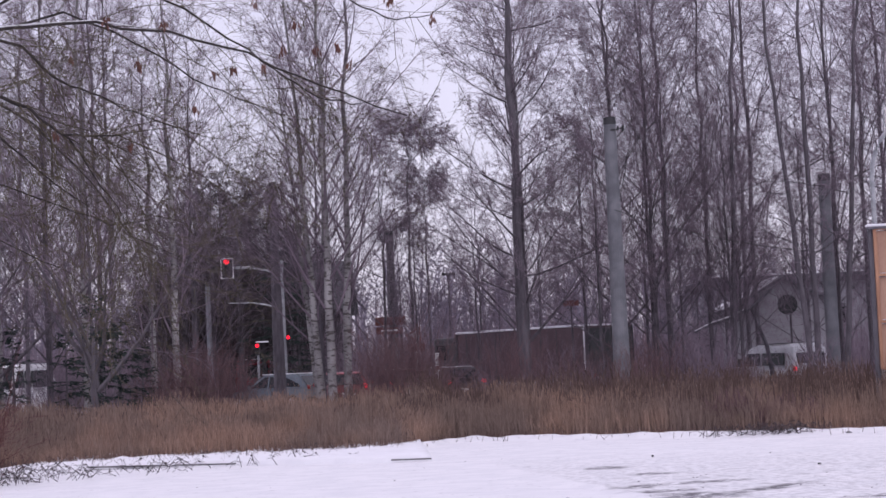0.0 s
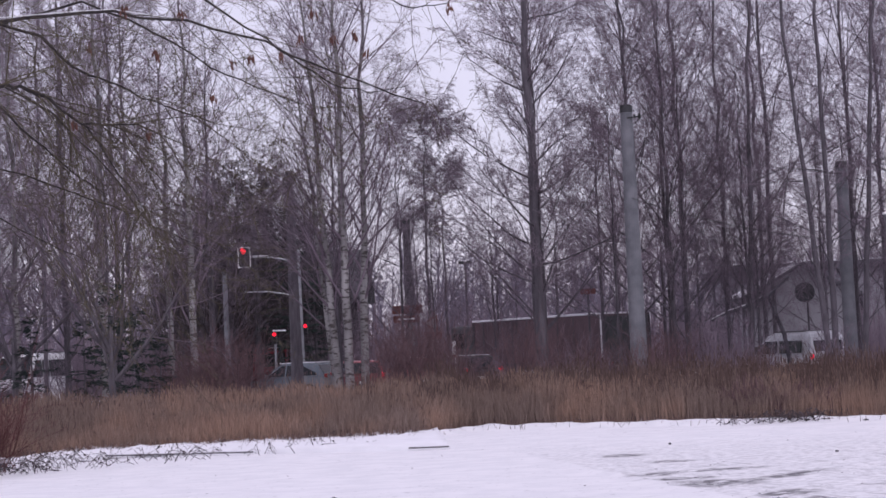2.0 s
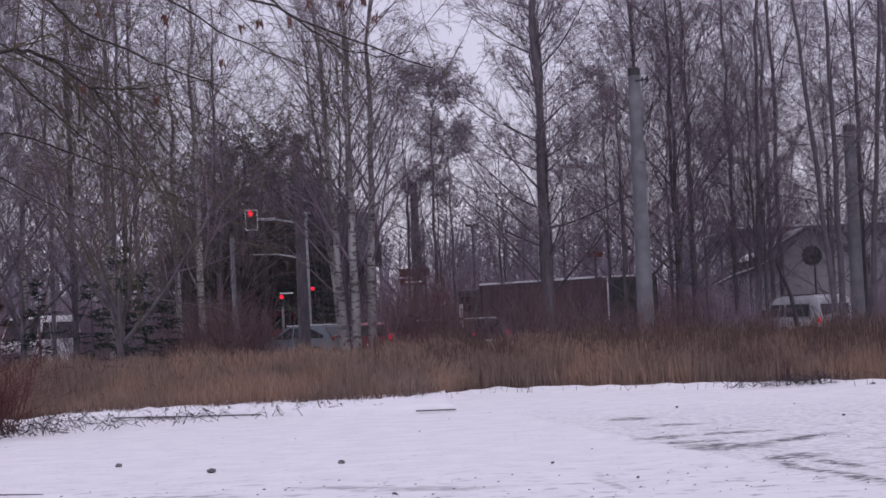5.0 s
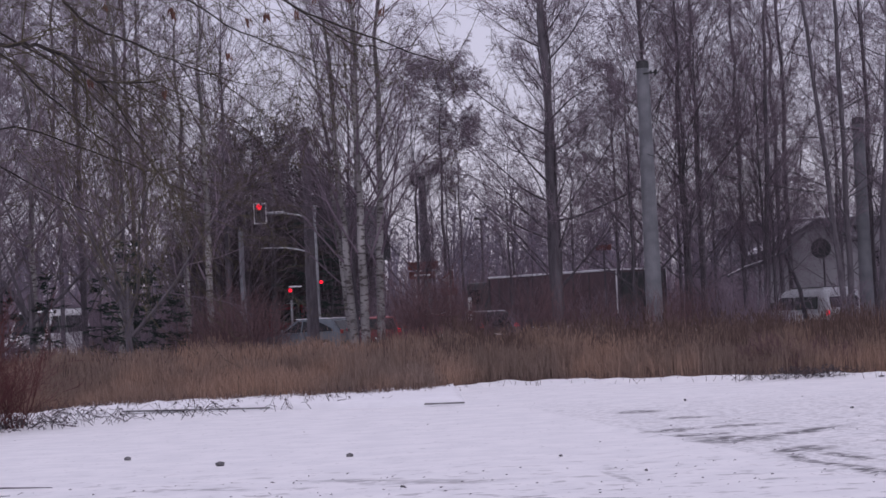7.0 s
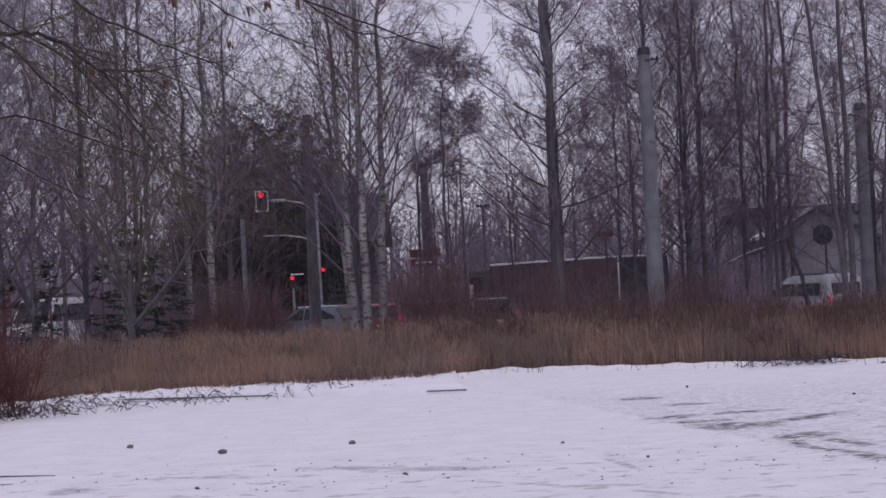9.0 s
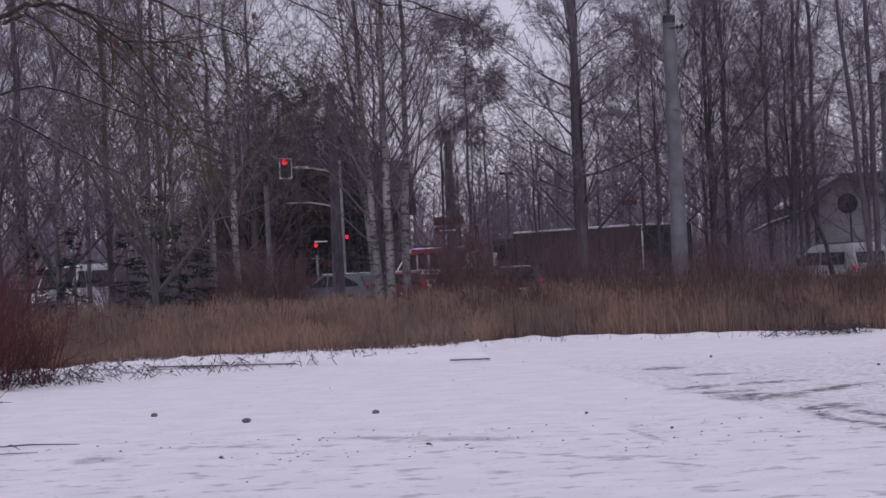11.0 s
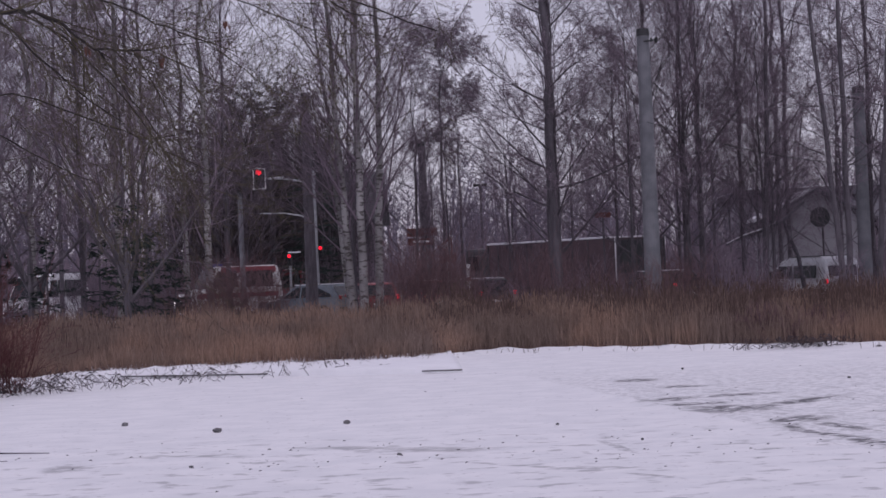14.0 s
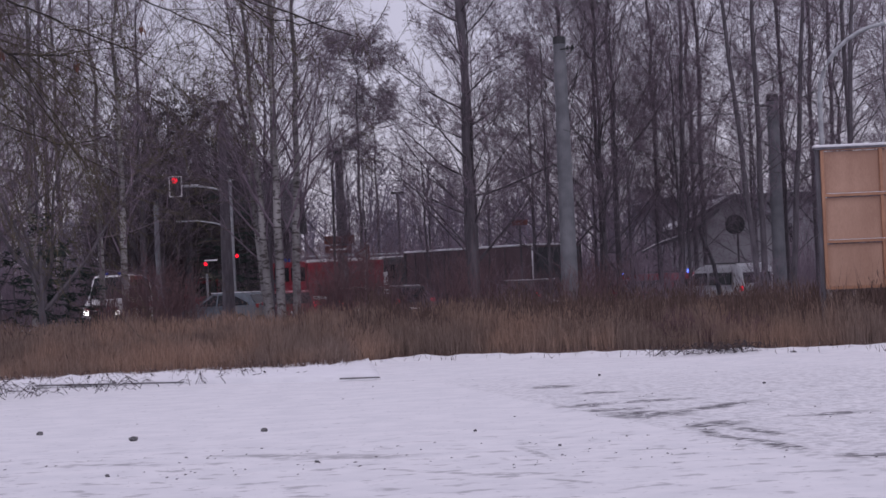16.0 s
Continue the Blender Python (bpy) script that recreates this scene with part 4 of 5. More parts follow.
def signals():
    s = thing("traffic_signal", "overhead traffic signal on a mast arm, showing red", "traffic light", pose(-9.35, 88, land(88) - 0.15))
    part("mast", rod((0, 0, 0), (0, 0, 6.7), 0.11, 0.07, 12), STEEL, s)
    for z, r in ((6.05, 0.045), (4.5, 0.035)):
        t = Tubes()
        t.tube([(0, 0, z), (-0.7, 0, z + 0.24), (-1.4, 0, z + 0.37), (-2.45, 0, z + 0.39)], [r, r, r * 0.9, r * 0.8], 8)
        mesh_part("arm", t.mesh("arm", STEEL), s)
    part("snow_cover", box((1.1, 0.06, 0.03), (-1.9, 0, 6.49), 0.01), SNOW, s, "thin snow along the arm")
    signal_head(s, -2.42, -0.05, 6.44)
    signal_head(s, 0.22, -0.15, 3.08, 3, 0.54, False)
    r = thing("traffic_signal", "small post-mounted signal showing red, snow on top", "traffic light", pose(-10.18, 85, land(85) - 0.15))
    part("post", rod((0, 0, 0), (0, 0, 2.6), 0.05, 0.05, 10), STEEL, r)
    signal_head(r, 0, -0.06, 2.74, 3, 0.54, False)
    part("snow_cover", box((0.55, 0.2, 0.06), (0.2, -0.1, 3.06), 0.02), SNOW, r, "snow cap on the signal")


signals()


def signs():
    d = thing("direction_sign", "rusty red double direction board on a concrete post", "road sign", pose(-3.75, 72, land(72) - 0.15))
    part("post", rod((0.12, 0, 0), (0.12, 0, 3.35), 0.09, 0.08, 10), CONCRETE, d)
    part("upper_board", box((1.1, 0.05, 0.30), (0, -0.1, 3.42), 0.02), SIGN_RED, d)
    b = part("lower_board", box((0.95, 0.05, 0.26), (-0.05, -0.1, 3.08), 0.02), SIGN_RED, d)
    part("lettering", box((0.6, 0.012, 0.06), (-0.05, -0.128, 3.08), 0), WHITE, b, "pale bars of lettering")
    t = thing("warning_sign", "triangular warning sign with a red rim on a post", "road sign", pose(-2.78, 70, land(70) - 0.15))
    part("post", rod((0, 0.06, 0), (0, 0.06, 3.0), 0.035, None, 8), STEEL, t)
    for name, size, dy, m in (("rim", 0.36, 0.0, SIGN_RED), ("face", 0.25, -0.015, WALL_PALE)):
        bm = bmesh.new()
        bmesh.ops.create_cone(bm, cap_ends=True, segments=3, radius1=size, radius2=size, depth=0.02)
        bmesh.ops.transform(bm, matrix=Matrix.Translation((0, dy, 2.85)) @ pose(0, 0, 0, 90, 0, 0) @ pose(0, 0, 0, 0, 0, 90), verts=bm.verts)
        part(name, bm, m, t)
    part("plate", box((0.62, 0.02, 0.28), (0, 0, 2.42), 0.01), SIGN_RED, t)
    r = thing("round_sign", "round road sign seen from its dark back", "road sign", pose(11.1, 75, land(75) - 0.15))
    part("post", rod((0.1, 0.05, 0), (0.1, 0.05, 3.6), 0.04, None, 8), BARK, r)
    part("disc", rod((0, 0, 3.42), (0, 0.03, 3.42), 0.38, None, 28), DARK_PAINT, r)
    s = thing("small_sign", "small dark red sign plate above the lorry", "road sign", pose(3.15, 80, land(80) - 0.15))
    part("post", rod((0, 0.05, 0), (0, 0.05, 4.1), 0.04, None, 8), BARK, s)
    part("plate", box((0.62, 0.04, 0.22), (0, 0, 3.98), 0.01), SIGN_RED, s)
    m = thing("marker_post", "white roadside marker post with a red band", "post", pose(-1.95, 66, land(66)))
    part("post", box((0.13, 0.08, 2.0), (0, 0, 1.0), 0.02), WHITE, m)
    part("band", box((0.14, 0.09, 0.14), (0, 0, 1.5), 0.01), SIGN_RED, m)


signs()


def wires():
    """Span wires between the poles."""
    for (a, b, sag) in (((3.8, 60, 5.9), (11.2, 66, 4.6), 0.25), ((11.2, 66, 4.6), (24, 72, 4.9), 0.3)):
        t = Tubes()
        pts = []
        for i in range(17):
            s = i / 16
            pts.append(tuple(Vector(a).lerp(Vector(b), s) - Vector((0, 0.3, sag * 4 * s * (1 - s)))))
        t.tube(pts, [0.011] * 17, 4)
        tagged(new("span_wire", t.mesh("span_wire", BLACK)), "dark span wire between concrete poles", "cable", "span wires")


wires()


# ---- the hoarding and the lamp behind it ----
def hoarding():
    b = thing("billboard", "back of a billboard of orange-brown plywood with a snow cap", "billboard", pose(7.37, 38.5, -0.075, 0, 0, -2) @ Matrix.Scale(1.03, 4))
    for i in range(4):
        for j in range(3):
            part("panel", box((1.06, 0.03, 0.80), (0.62 + i * 1.10, 0.02, 1.53 + j * 0.875), 0.006), WOOD, b)
    for i in range(5):
        part("upright_batten", box((0.06, 0.07, 2.62), (0.07 + i * 1.10, -0.02, 2.40), 0.008), WOOD_DARK, b)
    for j in range(4):
        part("cross_batten", box((4.4, 0.06, 0.055), (2.27, -0.03, 1.10 + j * 0.875), 0.008), WOOD_DARK, b)
    # thin pale strips along the upper front edge of the two middle battens
    for j in (1, 2):
        part("pale_strip", box((4.3, 0.03, 0.011), (2.27, -0.055, 1.133 + j * 0.875), 0.006), SNOW, b, "thin pale strip along the batten's upper front edge")
    part("top_board", box((4.62, 0.2, 0.05), (2.24, 0.02, 3.74), 0.01), BARK_GREY, b)
    part("snow_cover", box((4.64, 0.22, 0.05), (2.24, 0.02, 3.785), 0.02), SNOW, b, "snow along the top edge")
    for x in (0.0, 2.27, 4.54):
        part("post", box((0.085, 0.1, 3.8), (x, 0.06, 1.86), 0.01), BARK_GREY, b, "dark grey post")
    l = thing("street_lamp", "grey steel street lamp with a curved arm above the billboard", "street lamp", pose(8.72, 45, 0))
    t = Tubes()
    pts = [(0, 0, 0), (0, 0, 2.5), (0, 0, 5.0)]
    for k in range(9):
        a = radians(k * 10.5)
        pts.append((1.75 * (1 - math.cos(a)), 0, 5.3 + 1.65 * math.sin(a)))
    t.tube(pts, [0.07, 0.06] + [0.05] * (len(pts) - 2), 10)
    mesh_part("mast", t.mesh("mast", STEEL), l)
    part("lamp_head", box((0.75, 0.24, 0.11), (2.05, 0, 7.02), 0.04, None, Matrix.Rotation(radians(-6), 4, "Y")), STEEL, l)
    part("lens", box((0.5, 0.18, 0.05), (2.1, 0, 6.95), 0.02), WHITE, l)


hoarding()


# ---- vehicles ----
def wheels(v, xs, ys, r=0.33, width=0.22):
    for y in ys:
        for s in (-1, 1):
            x = s * xs
            bm = rod((x - width / 2, y, r), (x + width / 2, y, r), r, None, 20)
            w = part("tyre", bm, RUBBER, v)
            part("rim", rod((x + s * (width / 2 - 0.01), y, r), (x + s * (width / 2 + 0.015), y, r), r * 0.62, r * 0.5, 16), STEEL, w)


def car(name, label, m, paint, length=4.3, width=1.76, height=1.48, rear_lit=False, front_lit=False, snow=True, estate=False, cat="car"):
    """A passenger car, nose to +y."""
    v = thing(name, label, cat, m)
    hl, hw, belt = length / 2, width / 2, height * 0.62
    low = [(-hl, 0.30, 0.06), (-hl + 0.02, belt - 0.04, 0.03), (-hl + 0.12, belt, 0.03), (hl * 0.38, belt, 0.02), (hl - 0.28, belt - 0.18, 0.06), (hl - 0.03, belt - 0.34, 0.12), (hl, 0.42, 0.12), (hl - 0.08, 0.22, 0.12), (-hl + 0.08, 0.22, 0.1)]
    bm = extrude_profile(low, hw)
    bmesh.ops.bevel(bm, geom=list(bm.edges), offset=0.035, segments=2, affect="EDGES")
    part("body", bm, paint, v)
    tail = -hl + (0.28 if estate else 0.55)
    roof = [(-hl + 0.12, belt - 0.02, 0.07), (tail, height - 0.05, 0.24), (tail + 0.25, height, 0.27), (hl * 0.0, height, 0.27), (hl * 0.12, height - 0.04, 0.26), (hl * 0.45, belt - 0.02, 0.09)]
    bm = extrude_profile(roof, hw)
    bmesh.ops.bevel(bm, geom=list(bm.edges), offset=0.03, segments=2, affect="EDGES")
    part("cabin", bm, paint, v)

    def pane(nm, cs, lift):
        bm = bmesh.new()
        q = [bm.verts.new(c) for c in cs]
        f = bm.faces.new(q)
        ext = bmesh.ops.extrude_face_region(bm, geom=[f])["geom"]
        bmesh.ops.translate(bm, vec=lift, verts=[g for g in ext if isinstance(g, bmesh.types.BMVert)])
        bmesh.ops.recalc_face_normals(bm, faces=bm.faces)
        part(nm, bm, GLASS, v)

    z0, z1 = belt + 0.03, height - 0.09
    xw0, xw1 = hw - 0.10, hw - 0.25
    for s in (-1, 1):
        pane("side_window", [(s * xw0, -hl + 0.42, z0), (s * xw0, -0.15, z0), (s * xw1, -0.15, z1), (s * xw1, tail + 0.2, z1)], (s * 0.012, 0, 0.004))
        pane("side_window", [(s * xw0, -0.08, z0), (s * xw0, hl * 0.36, z0), (s * xw1, hl * 0.05, z1), (s * xw1, -0.08, z1)], (s * 0.012, 0, 0.004))
    yr0 = -hl + 0.12 + (tail + hl - 0.12) * 0.1
    pane("rear_window", [(-hw + 0.22, yr0 - 0.02, z0 + 0.02), (hw - 0.22, yr0 - 0.02, z0 + 0.02), (hw - 0.34, tail - 0.02, z1), (-hw + 0.34, tail - 0.02, z1)], (0, -0.02, 0.005))
    pane("windscreen", [(-hw + 0.2, hl * 0.43, z0), (hw - 0.2, hl * 0.43, z0), (hw - 0.33, hl * 0.16, z1), (-hw + 0.33, hl * 0.16, z1)], (0, 0.02, 0.01))
    for s in (-1, 1):
        part("tail_light", box((0.14, 0.12, 0.17), (s * (hw - 0.16), -hl + 0.04, belt + 0.0), 0.03), TAIL_LAMP if rear_lit else TAIL_OFF, v)
        part("headlight", box((0.32, 0.12, 0.16), (s * (hw - 0.30), hl - 0.10, belt - 0.30), 0.04), HEAD_LAMP if front_lit else GLASS, v)
        part("mirror", box((0.2, 0.1, 0.14), (s * (hw + 0.06), hl * 0.36, belt + 0.08), 0.03), paint, v)
    part("rear_bumper", box((width - 0.1, 0.16, 0.22), (0, -hl - 0.02, 0.42), 0.05), BLACK, v)
    part("number_plate", box((0.52, 0.02, 0.11), (0, -hl - 0.02, belt - 0.3), 0.005), WHITE, v)
    if snow:
        part("snow_cover", box((width - 0.62, (hl * 0.1 - tail) * 1.0, 0.035), (0, (tail + hl * 0.1) / 2 + 0.1, height + 0.012), 0.015), SNOW, v, "snow on the roof")
    wheels(v, hw - 0.14, (-hl * 0.62, hl * 0.63), 0.31)
    return v


def van(name, label, m, paint, length=5.0, width=1.95, height=1.95, rear_lit=False, front_lit=False, stripe=None, beacons=False, snow=False, cat="van", nose=1.2):
    """A panel van or minibus, nose to +y."""
    v = thing(name, label, cat, m)
    hl, hw, belt = length / 2, width / 2, height * 0.56
    prof = [(-hl, 0.32, 0.02), (-hl, belt, 0.0), (-hl + 0.14, height - 0.1, 0.12), (-hl + 0.3, height, 0.16), (hl - nose - 0.75, height, 0.16), (hl - nose - 0.45, height - 0.08, 0.14), (hl - nose + 0.2, belt, 0.03), (hl - 0.15, belt - 0.25, 0.08), (hl, 0.6, 0.1), (hl - 0.04, 0.26, 0.1), (-hl + 0.05, 0.26, 0.05)]
    bm = extrude_profile(prof, hw)
    bmesh.ops.bevel(bm, geom=list(bm.edges), offset=0.05, segments=2, affect="EDGES")
    part("body", bm, paint, v)
    z0, z1 = belt + 0.06, height - 0.26
    t0, t1 = 0.03, 0.10
    for s in (-1, 1):
        for (a, c) in ((-hl + 0.5, -0.25), (-0.1, hl - nose - 0.95)):
            bm = bmesh.new()
            tilt = Matrix.Translation((s * (hw - 0.028), (a + c) / 2, (z0 + z1) / 2)) @ Matrix.Rotation(-s * 0.11, 4, "Y")
            box((0.03, c - a, z1 - z0), (0, 0, 0), 0.01, bm)
            bmesh.ops.transform(bm, matrix=tilt, verts=bm.verts)
            part("side_window", bm, GLASS, v)
        bm = bmesh.new()
        y0 = hl - nose - 0.85
        q = [(s * (hw - 0.03), y0, z0), (s * (hw - 0.035), hl - nose + 0.05, z0), (s * (hw - 0.10), hl - nose - 0.42, z1), (s * (hw - 0.10), y0, z1)]
        f = bm.faces.new([bm.verts.new(c) for c in q])
        ext = bmesh.ops.extrude_face_region(bm, geom=[f])["geom"]
        bmesh.ops.translate(bm, vec=(s * 0.02, 0, 0), verts=[g for g in ext if isinstance(g, bmesh.types.BMVert)])
        bmesh.ops.recalc_face_normals(bm, faces=bm.faces)
        part("cab_window", bm, GLASS, v)
        part("mirror", box((0.2, 0.1, 0.28), (s * (hw + 0.12), hl - nose - 0.2, belt + 0.2), 0.04), BLACK, v)
        part("tail_light", box((0.12, 0.06, 0.16), (s * (hw - 0.1), -hl - 0.0, belt - 0.08), 0.02), TAIL_LAMP if rear_lit else TAIL_OFF, v)
        part("headlight", box((0.3, 0.12, 0.2), (s * (hw - 0.28), hl - 0.06, 0.78), 0.04), HEAD_LAMP if front_lit else GLASS, v)
        if stripe:
            part("upper_stripe", box((0.07, length - nose - 0.9, 0.30), (s * (hw - 0.115), -nose / 2 - 0.15, height - 0.21), 0.02, None, Matrix.Rotation(-s * 0.2, 4, "Y")), stripe, v, "red stripe under the roof")
            part("lower_stripe", box((0.03, length - 0.7, 0.22), (s * (hw + 0.0), -0.1, belt - 0.32), 0.004), stripe, v, "red stripe along the flank")
    bm = bmesh.new()
    q = [(-hw + 0.16, hl - nose + 0.22, z0 - 0.03), (hw - 0.16, hl - nose + 0.22, z0 - 0.03), (hw - 0.24, hl - nose - 0.36, height - 0.12), (-hw + 0.24, hl - nose - 0.36, height - 0.12)]
    f = bm.faces.new([bm.verts.new(c) for c in q])
    ext = bmesh.ops.extrude_face_region(bm, geom=[f])["geom"]
    bmesh.ops.translate(bm, vec=(0, 0.02, 0.015), verts=[g for g in ext if isinstance(g, bmesh.types.BMVert)])
    bmesh.ops.recalc_face_normals(bm, faces=bm.faces)
    part("windscreen", bm, GLASS, v)
    part("rear_window", box((width - 0.5, 0.03, z1 - z0 - 0.05), (0, -hl + 0.06, (z0 + z1) / 2), 0.01, None, Matrix.Rotation(-0.14, 4, "X")), GLASS, v)
    part("grille", box((width - 0.75, 0.06, 0.22), (0, hl - 0.02, 0.74), 0.03), BLACK, v)
    part("front_bumper", box((width - 0.1, 0.2, 0.26), (0, hl - 0.03, 0.44), 0.06), BLACK, v)
    part("rear_bumper", box((width - 0.1, 0.14, 0.2), (0, -hl - 0.02, 0.42), 0.05), BLACK, v)
    part("number_plate", box((0.52, 0.02, 0.11), (0, -hl - 0.04, 0.75), 0.005), WHITE, v)
    if stripe:
        part("bonnet_band", box((width - 0.5, 0.03, 0.14), (0, hl - 0.02, 0.98), 0.02), stripe, v)
    if beacons:
        for s in (-1, 1):
            bm = box((0.34, 0.22, 0.12), (s * 0.42, hl - nose - 0.75, height + 0.06), 0.03)
            part("beacon", bm, BLUE_LENS, v, "blue beacon")
    if snow:
        part("snow_cover", box((width - 0.5, length - nose - 1.2, 0.06), (0, -nose / 2 - 0.2, height + 0.02), 0.025), SNOW, v, "snow on the roof")
    for s in (-1, 1):
        part("roof_rail", rod((s * (hw - 0.22), -hl + 0.5, height + 0.06), (s * (hw - 0.22), hl - nose - 0.9, height + 0.06), 0.02, None, 8), BLACK, v)
    wheels(v, hw - 0.12, (-hl * 0.58, hl * 0.64), 0.34)
    return v


def lorry(m):
    v = thing("lorry", "dark box lorry with snow along its roof, waiting on the road", "truck", m)
    hl, hw, top = 4.9, 1.25, 2.93
    part("cargo_box", box((2 * hw, 2 * hl, 1.98), (0, 0, 1.94), 0.03), TARP, v, "dark tarpaulin cargo box")
    part("snow_cover", box((2 * hw + 0.06, 2 * hl - 0.9, 0.09), (0, 0.48, top + 0.04), 0.03), SNOW, v, "snow on the box roof")
    for s in (-1, 1):
        for e in (-1, 1):
            part("corner_post", box((0.09, 0.12, 1.98), (s * (hw + 0.01), e * (hl - 0.05), 1.94), 0.01), WHITE if e < 0 and s < 0 else DARK_PAINT, v, "pale corner post" if e < 0 and s < 0 else "")
        for k in range(8):
            part("strap", box((0.02, 0.05, 1.9), (s * (hw + 0.008), -hl + 0.9 + k * 1.15, 1.94), 0.004), DARK_PAINT, v)
        part("side_rail", box((0.06, 2 * hl, 0.14), (s * (hw - 0.01), 0, 0.93), 0.01), BLACK, v)
    part("chassis", box((0.9, 2 * hl + 2.2, 0.25), (0, 1.0, 0.78), 0.02), BLACK, v)
    part("cab", box((2.3, 1.9, 2.1), (0, hl + 1.15, 1.75), 0.12), DARK_PAINT, v)
    part("windscreen", box((2.0, 0.04, 0.8), (0, hl + 2.11, 2.1), 0.02), GLASS, v)
    for s in (-1, 1):
        part("side_window", box((0.04, 0.9, 0.7), (s * 1.16, hl + 1.35, 2.1), 0.02), GLASS, v)
        part("tail_light", box((0.3, 0.05, 0.14), (s * 0.9, -hl - 0.02, 0.85), 0.02), TAIL_OFF, v)
    part("rear_door", box((2.3, 0.06, 1.85), (0, -hl - 0.03, 1.92), 0.02), DARK_PAINT, v)
    wheels(v, 1.02, (-3.4, -2.2, hl + 0.9), 0.48, 0.32)
    return v


def fire_engine(m):
    v = thing("fire_engine", "red fire engine with a pale roof edge and blue beacons", "fire engine", m)
    hw = 1.22
    cab = extrude_profile([(1.5, 0.55, 0), (1.5, 2.75, 0.04), (1.7, 2.85, 0.06), (3.25, 2.8, 0.06), (3.45, 1.7, 0.02), (3.5, 0.9, 0.02), (3.45, 0.45, 0.04), (1.6, 0.45, 0)], hw)
    bmesh.ops.bevel(cab, geom=list(cab.edges), offset=0.05, segments=2, affect="EDGES")
    part("cab", cab, RED, v)
    part("body", box((2.44, 4.9, 2.15), (0, -1.0, 1.68), 0.04), RED, v)
    part("roof", box((2.46, 4.95, 0.14), (0, -1.0, 2.83), 0.03), WHITE, v, "pale roof edge with equipment")
    for k in range(3):
        for s in (-1, 1):
            part("roller_shutter", box((0.03, 1.35, 1.3), (s * (hw + 0.01), -2.6 + k * 1.55, 1.75), 0.01), DARK_RED, v, "dark red roller shutter")
    bm = bmesh.new()
    for s in (-0.28, 0.28):
        rod((s, -3.2, 3.05), (s, 1.6, 3.1), 0.03, None, 8, bm)
    for k in range(12):
        rod((-0.28, -3.0 + k * 0.4, 3.06), (0.28, -3.0 + k * 0.4, 3.06), 0.018, None, 6, bm)
    part("ladder", bm, STEEL, v)
    part("windscreen", box((2.0, 0.04, 0.85), (0, 3.37, 2.22), 0.02, None, Matrix.Rotation(0.15, 4, "X")), GLASS, v)
    for s in (-1, 1):
        part("side_window", box((0.03, 0.75, 0.7), (s * (hw - 0.005), 2.75, 2.2), 0.02), GLASS, v)
        part("side_window", box((0.03, 0.7, 0.7), (s * (hw - 0.005), 1.92, 2.2), 0.02), GLASS, v)
        part("stripe", box((0.025, 6.6, 0.16), (s * (hw + 0.022), 0, 0.98), 0.004), WHITE, v, "white stripe along the flank")
        part("headlight", box((0.3, 0.06, 0.18), (s * 0.85, 3.5, 0.85), 0.03), HEAD_LAMP, v)
        part("beacon", rod((s * 0.8, 2.6, 2.86), (s * 0.8, 2.6, 3.02), 0.09, 0.07, 12), BLUE_LENS, v, "blue beacon")
        part("tail_light", box((0.14, 0.04, 0.3), (s * 1.05, -3.47, 1.0), 0.02), TAIL_OFF, v)
    part("front_bumper", box((2.4, 0.24, 0.34), (0, 3.5, 0.5), 0.05), WHITE, v)
    wheels(v, 1.02, (-1.9, 2.3), 0.5, 0.3)
    return v


lorry(pose(2.05, 88.0, land(88), 0, 0, 34.8))
van("minibus", "silver minibus with lit tail lamps and snow on its roof", pose(10.2, 72.3, land(72), 0, 0, 30), SILVER, 4.0, 1.75, height=1.74, nose=0.9, rear_lit=True, snow=True, cat="minibus")
car("car", "blue-grey car dusted with snow, waiting at the signal", pose(-9.3, 83.5, land(83), 0, 0, 62), BLUE_GREY)
car("car", "dark red hatchback with lit brake lamps in the queue", pose(-6.25, 79.6, land(77), 0, 0, 12), DARK_RED, rear_lit=True, snow=False)
car("car", "dark red estate car waiting in the queue", pose(-3.9, 79.5, land(79), 0, 0, 14), DARK_RED, rear_lit=True, estate=True)
car("car", "dark car with snow on the roof beside the lorry", pose(-2.0, 77, land(73), 0, 0, 24), DARK_PAINT, rear_lit=True)
van("delivery_van", "red delivery van with snow on its roof", pose(-12.7, 103.5, land(103), 0, 0, 8), RED, snow=True, height=2.25)
van("panel_van", "white van with one headlamp shining, facing the lot", pose(-21.2, 86, land(86), 0, 0, 165), WHITE, front_lit=True, height=2.4, snow=True)
AMBULANCE = van("ambulance", "white ambulance van with red stripes and blue beacons", pose(0, 0, 0), WHITE, 5.0, 2.0, 2.5, front_lit=True, stripe=RED, beacons=True, cat="ambulance")
ENGINE = fire_engine(pose(0, 0, 0))
CAR = car("car", "dark car with a snowy roof joining the queue", pose(0, 0, 0), DARK_PAINT, rear_lit=True)
COMMAND = van("command_van", "red emergency van with flashing blue lamps behind the trees", pose(0, 0, 0), RED, 4.9, 1.9, 1.5, cat="van")
for xx, yy in ((-0.5, 1.1), (0.5, -2.0)):
    part("beacon", rod((xx, yy, 1.48), (xx, yy, 1.62), 0.1, 0.08, 12), BLUE_LAMP, COMMAND, "glowing blue beacon")


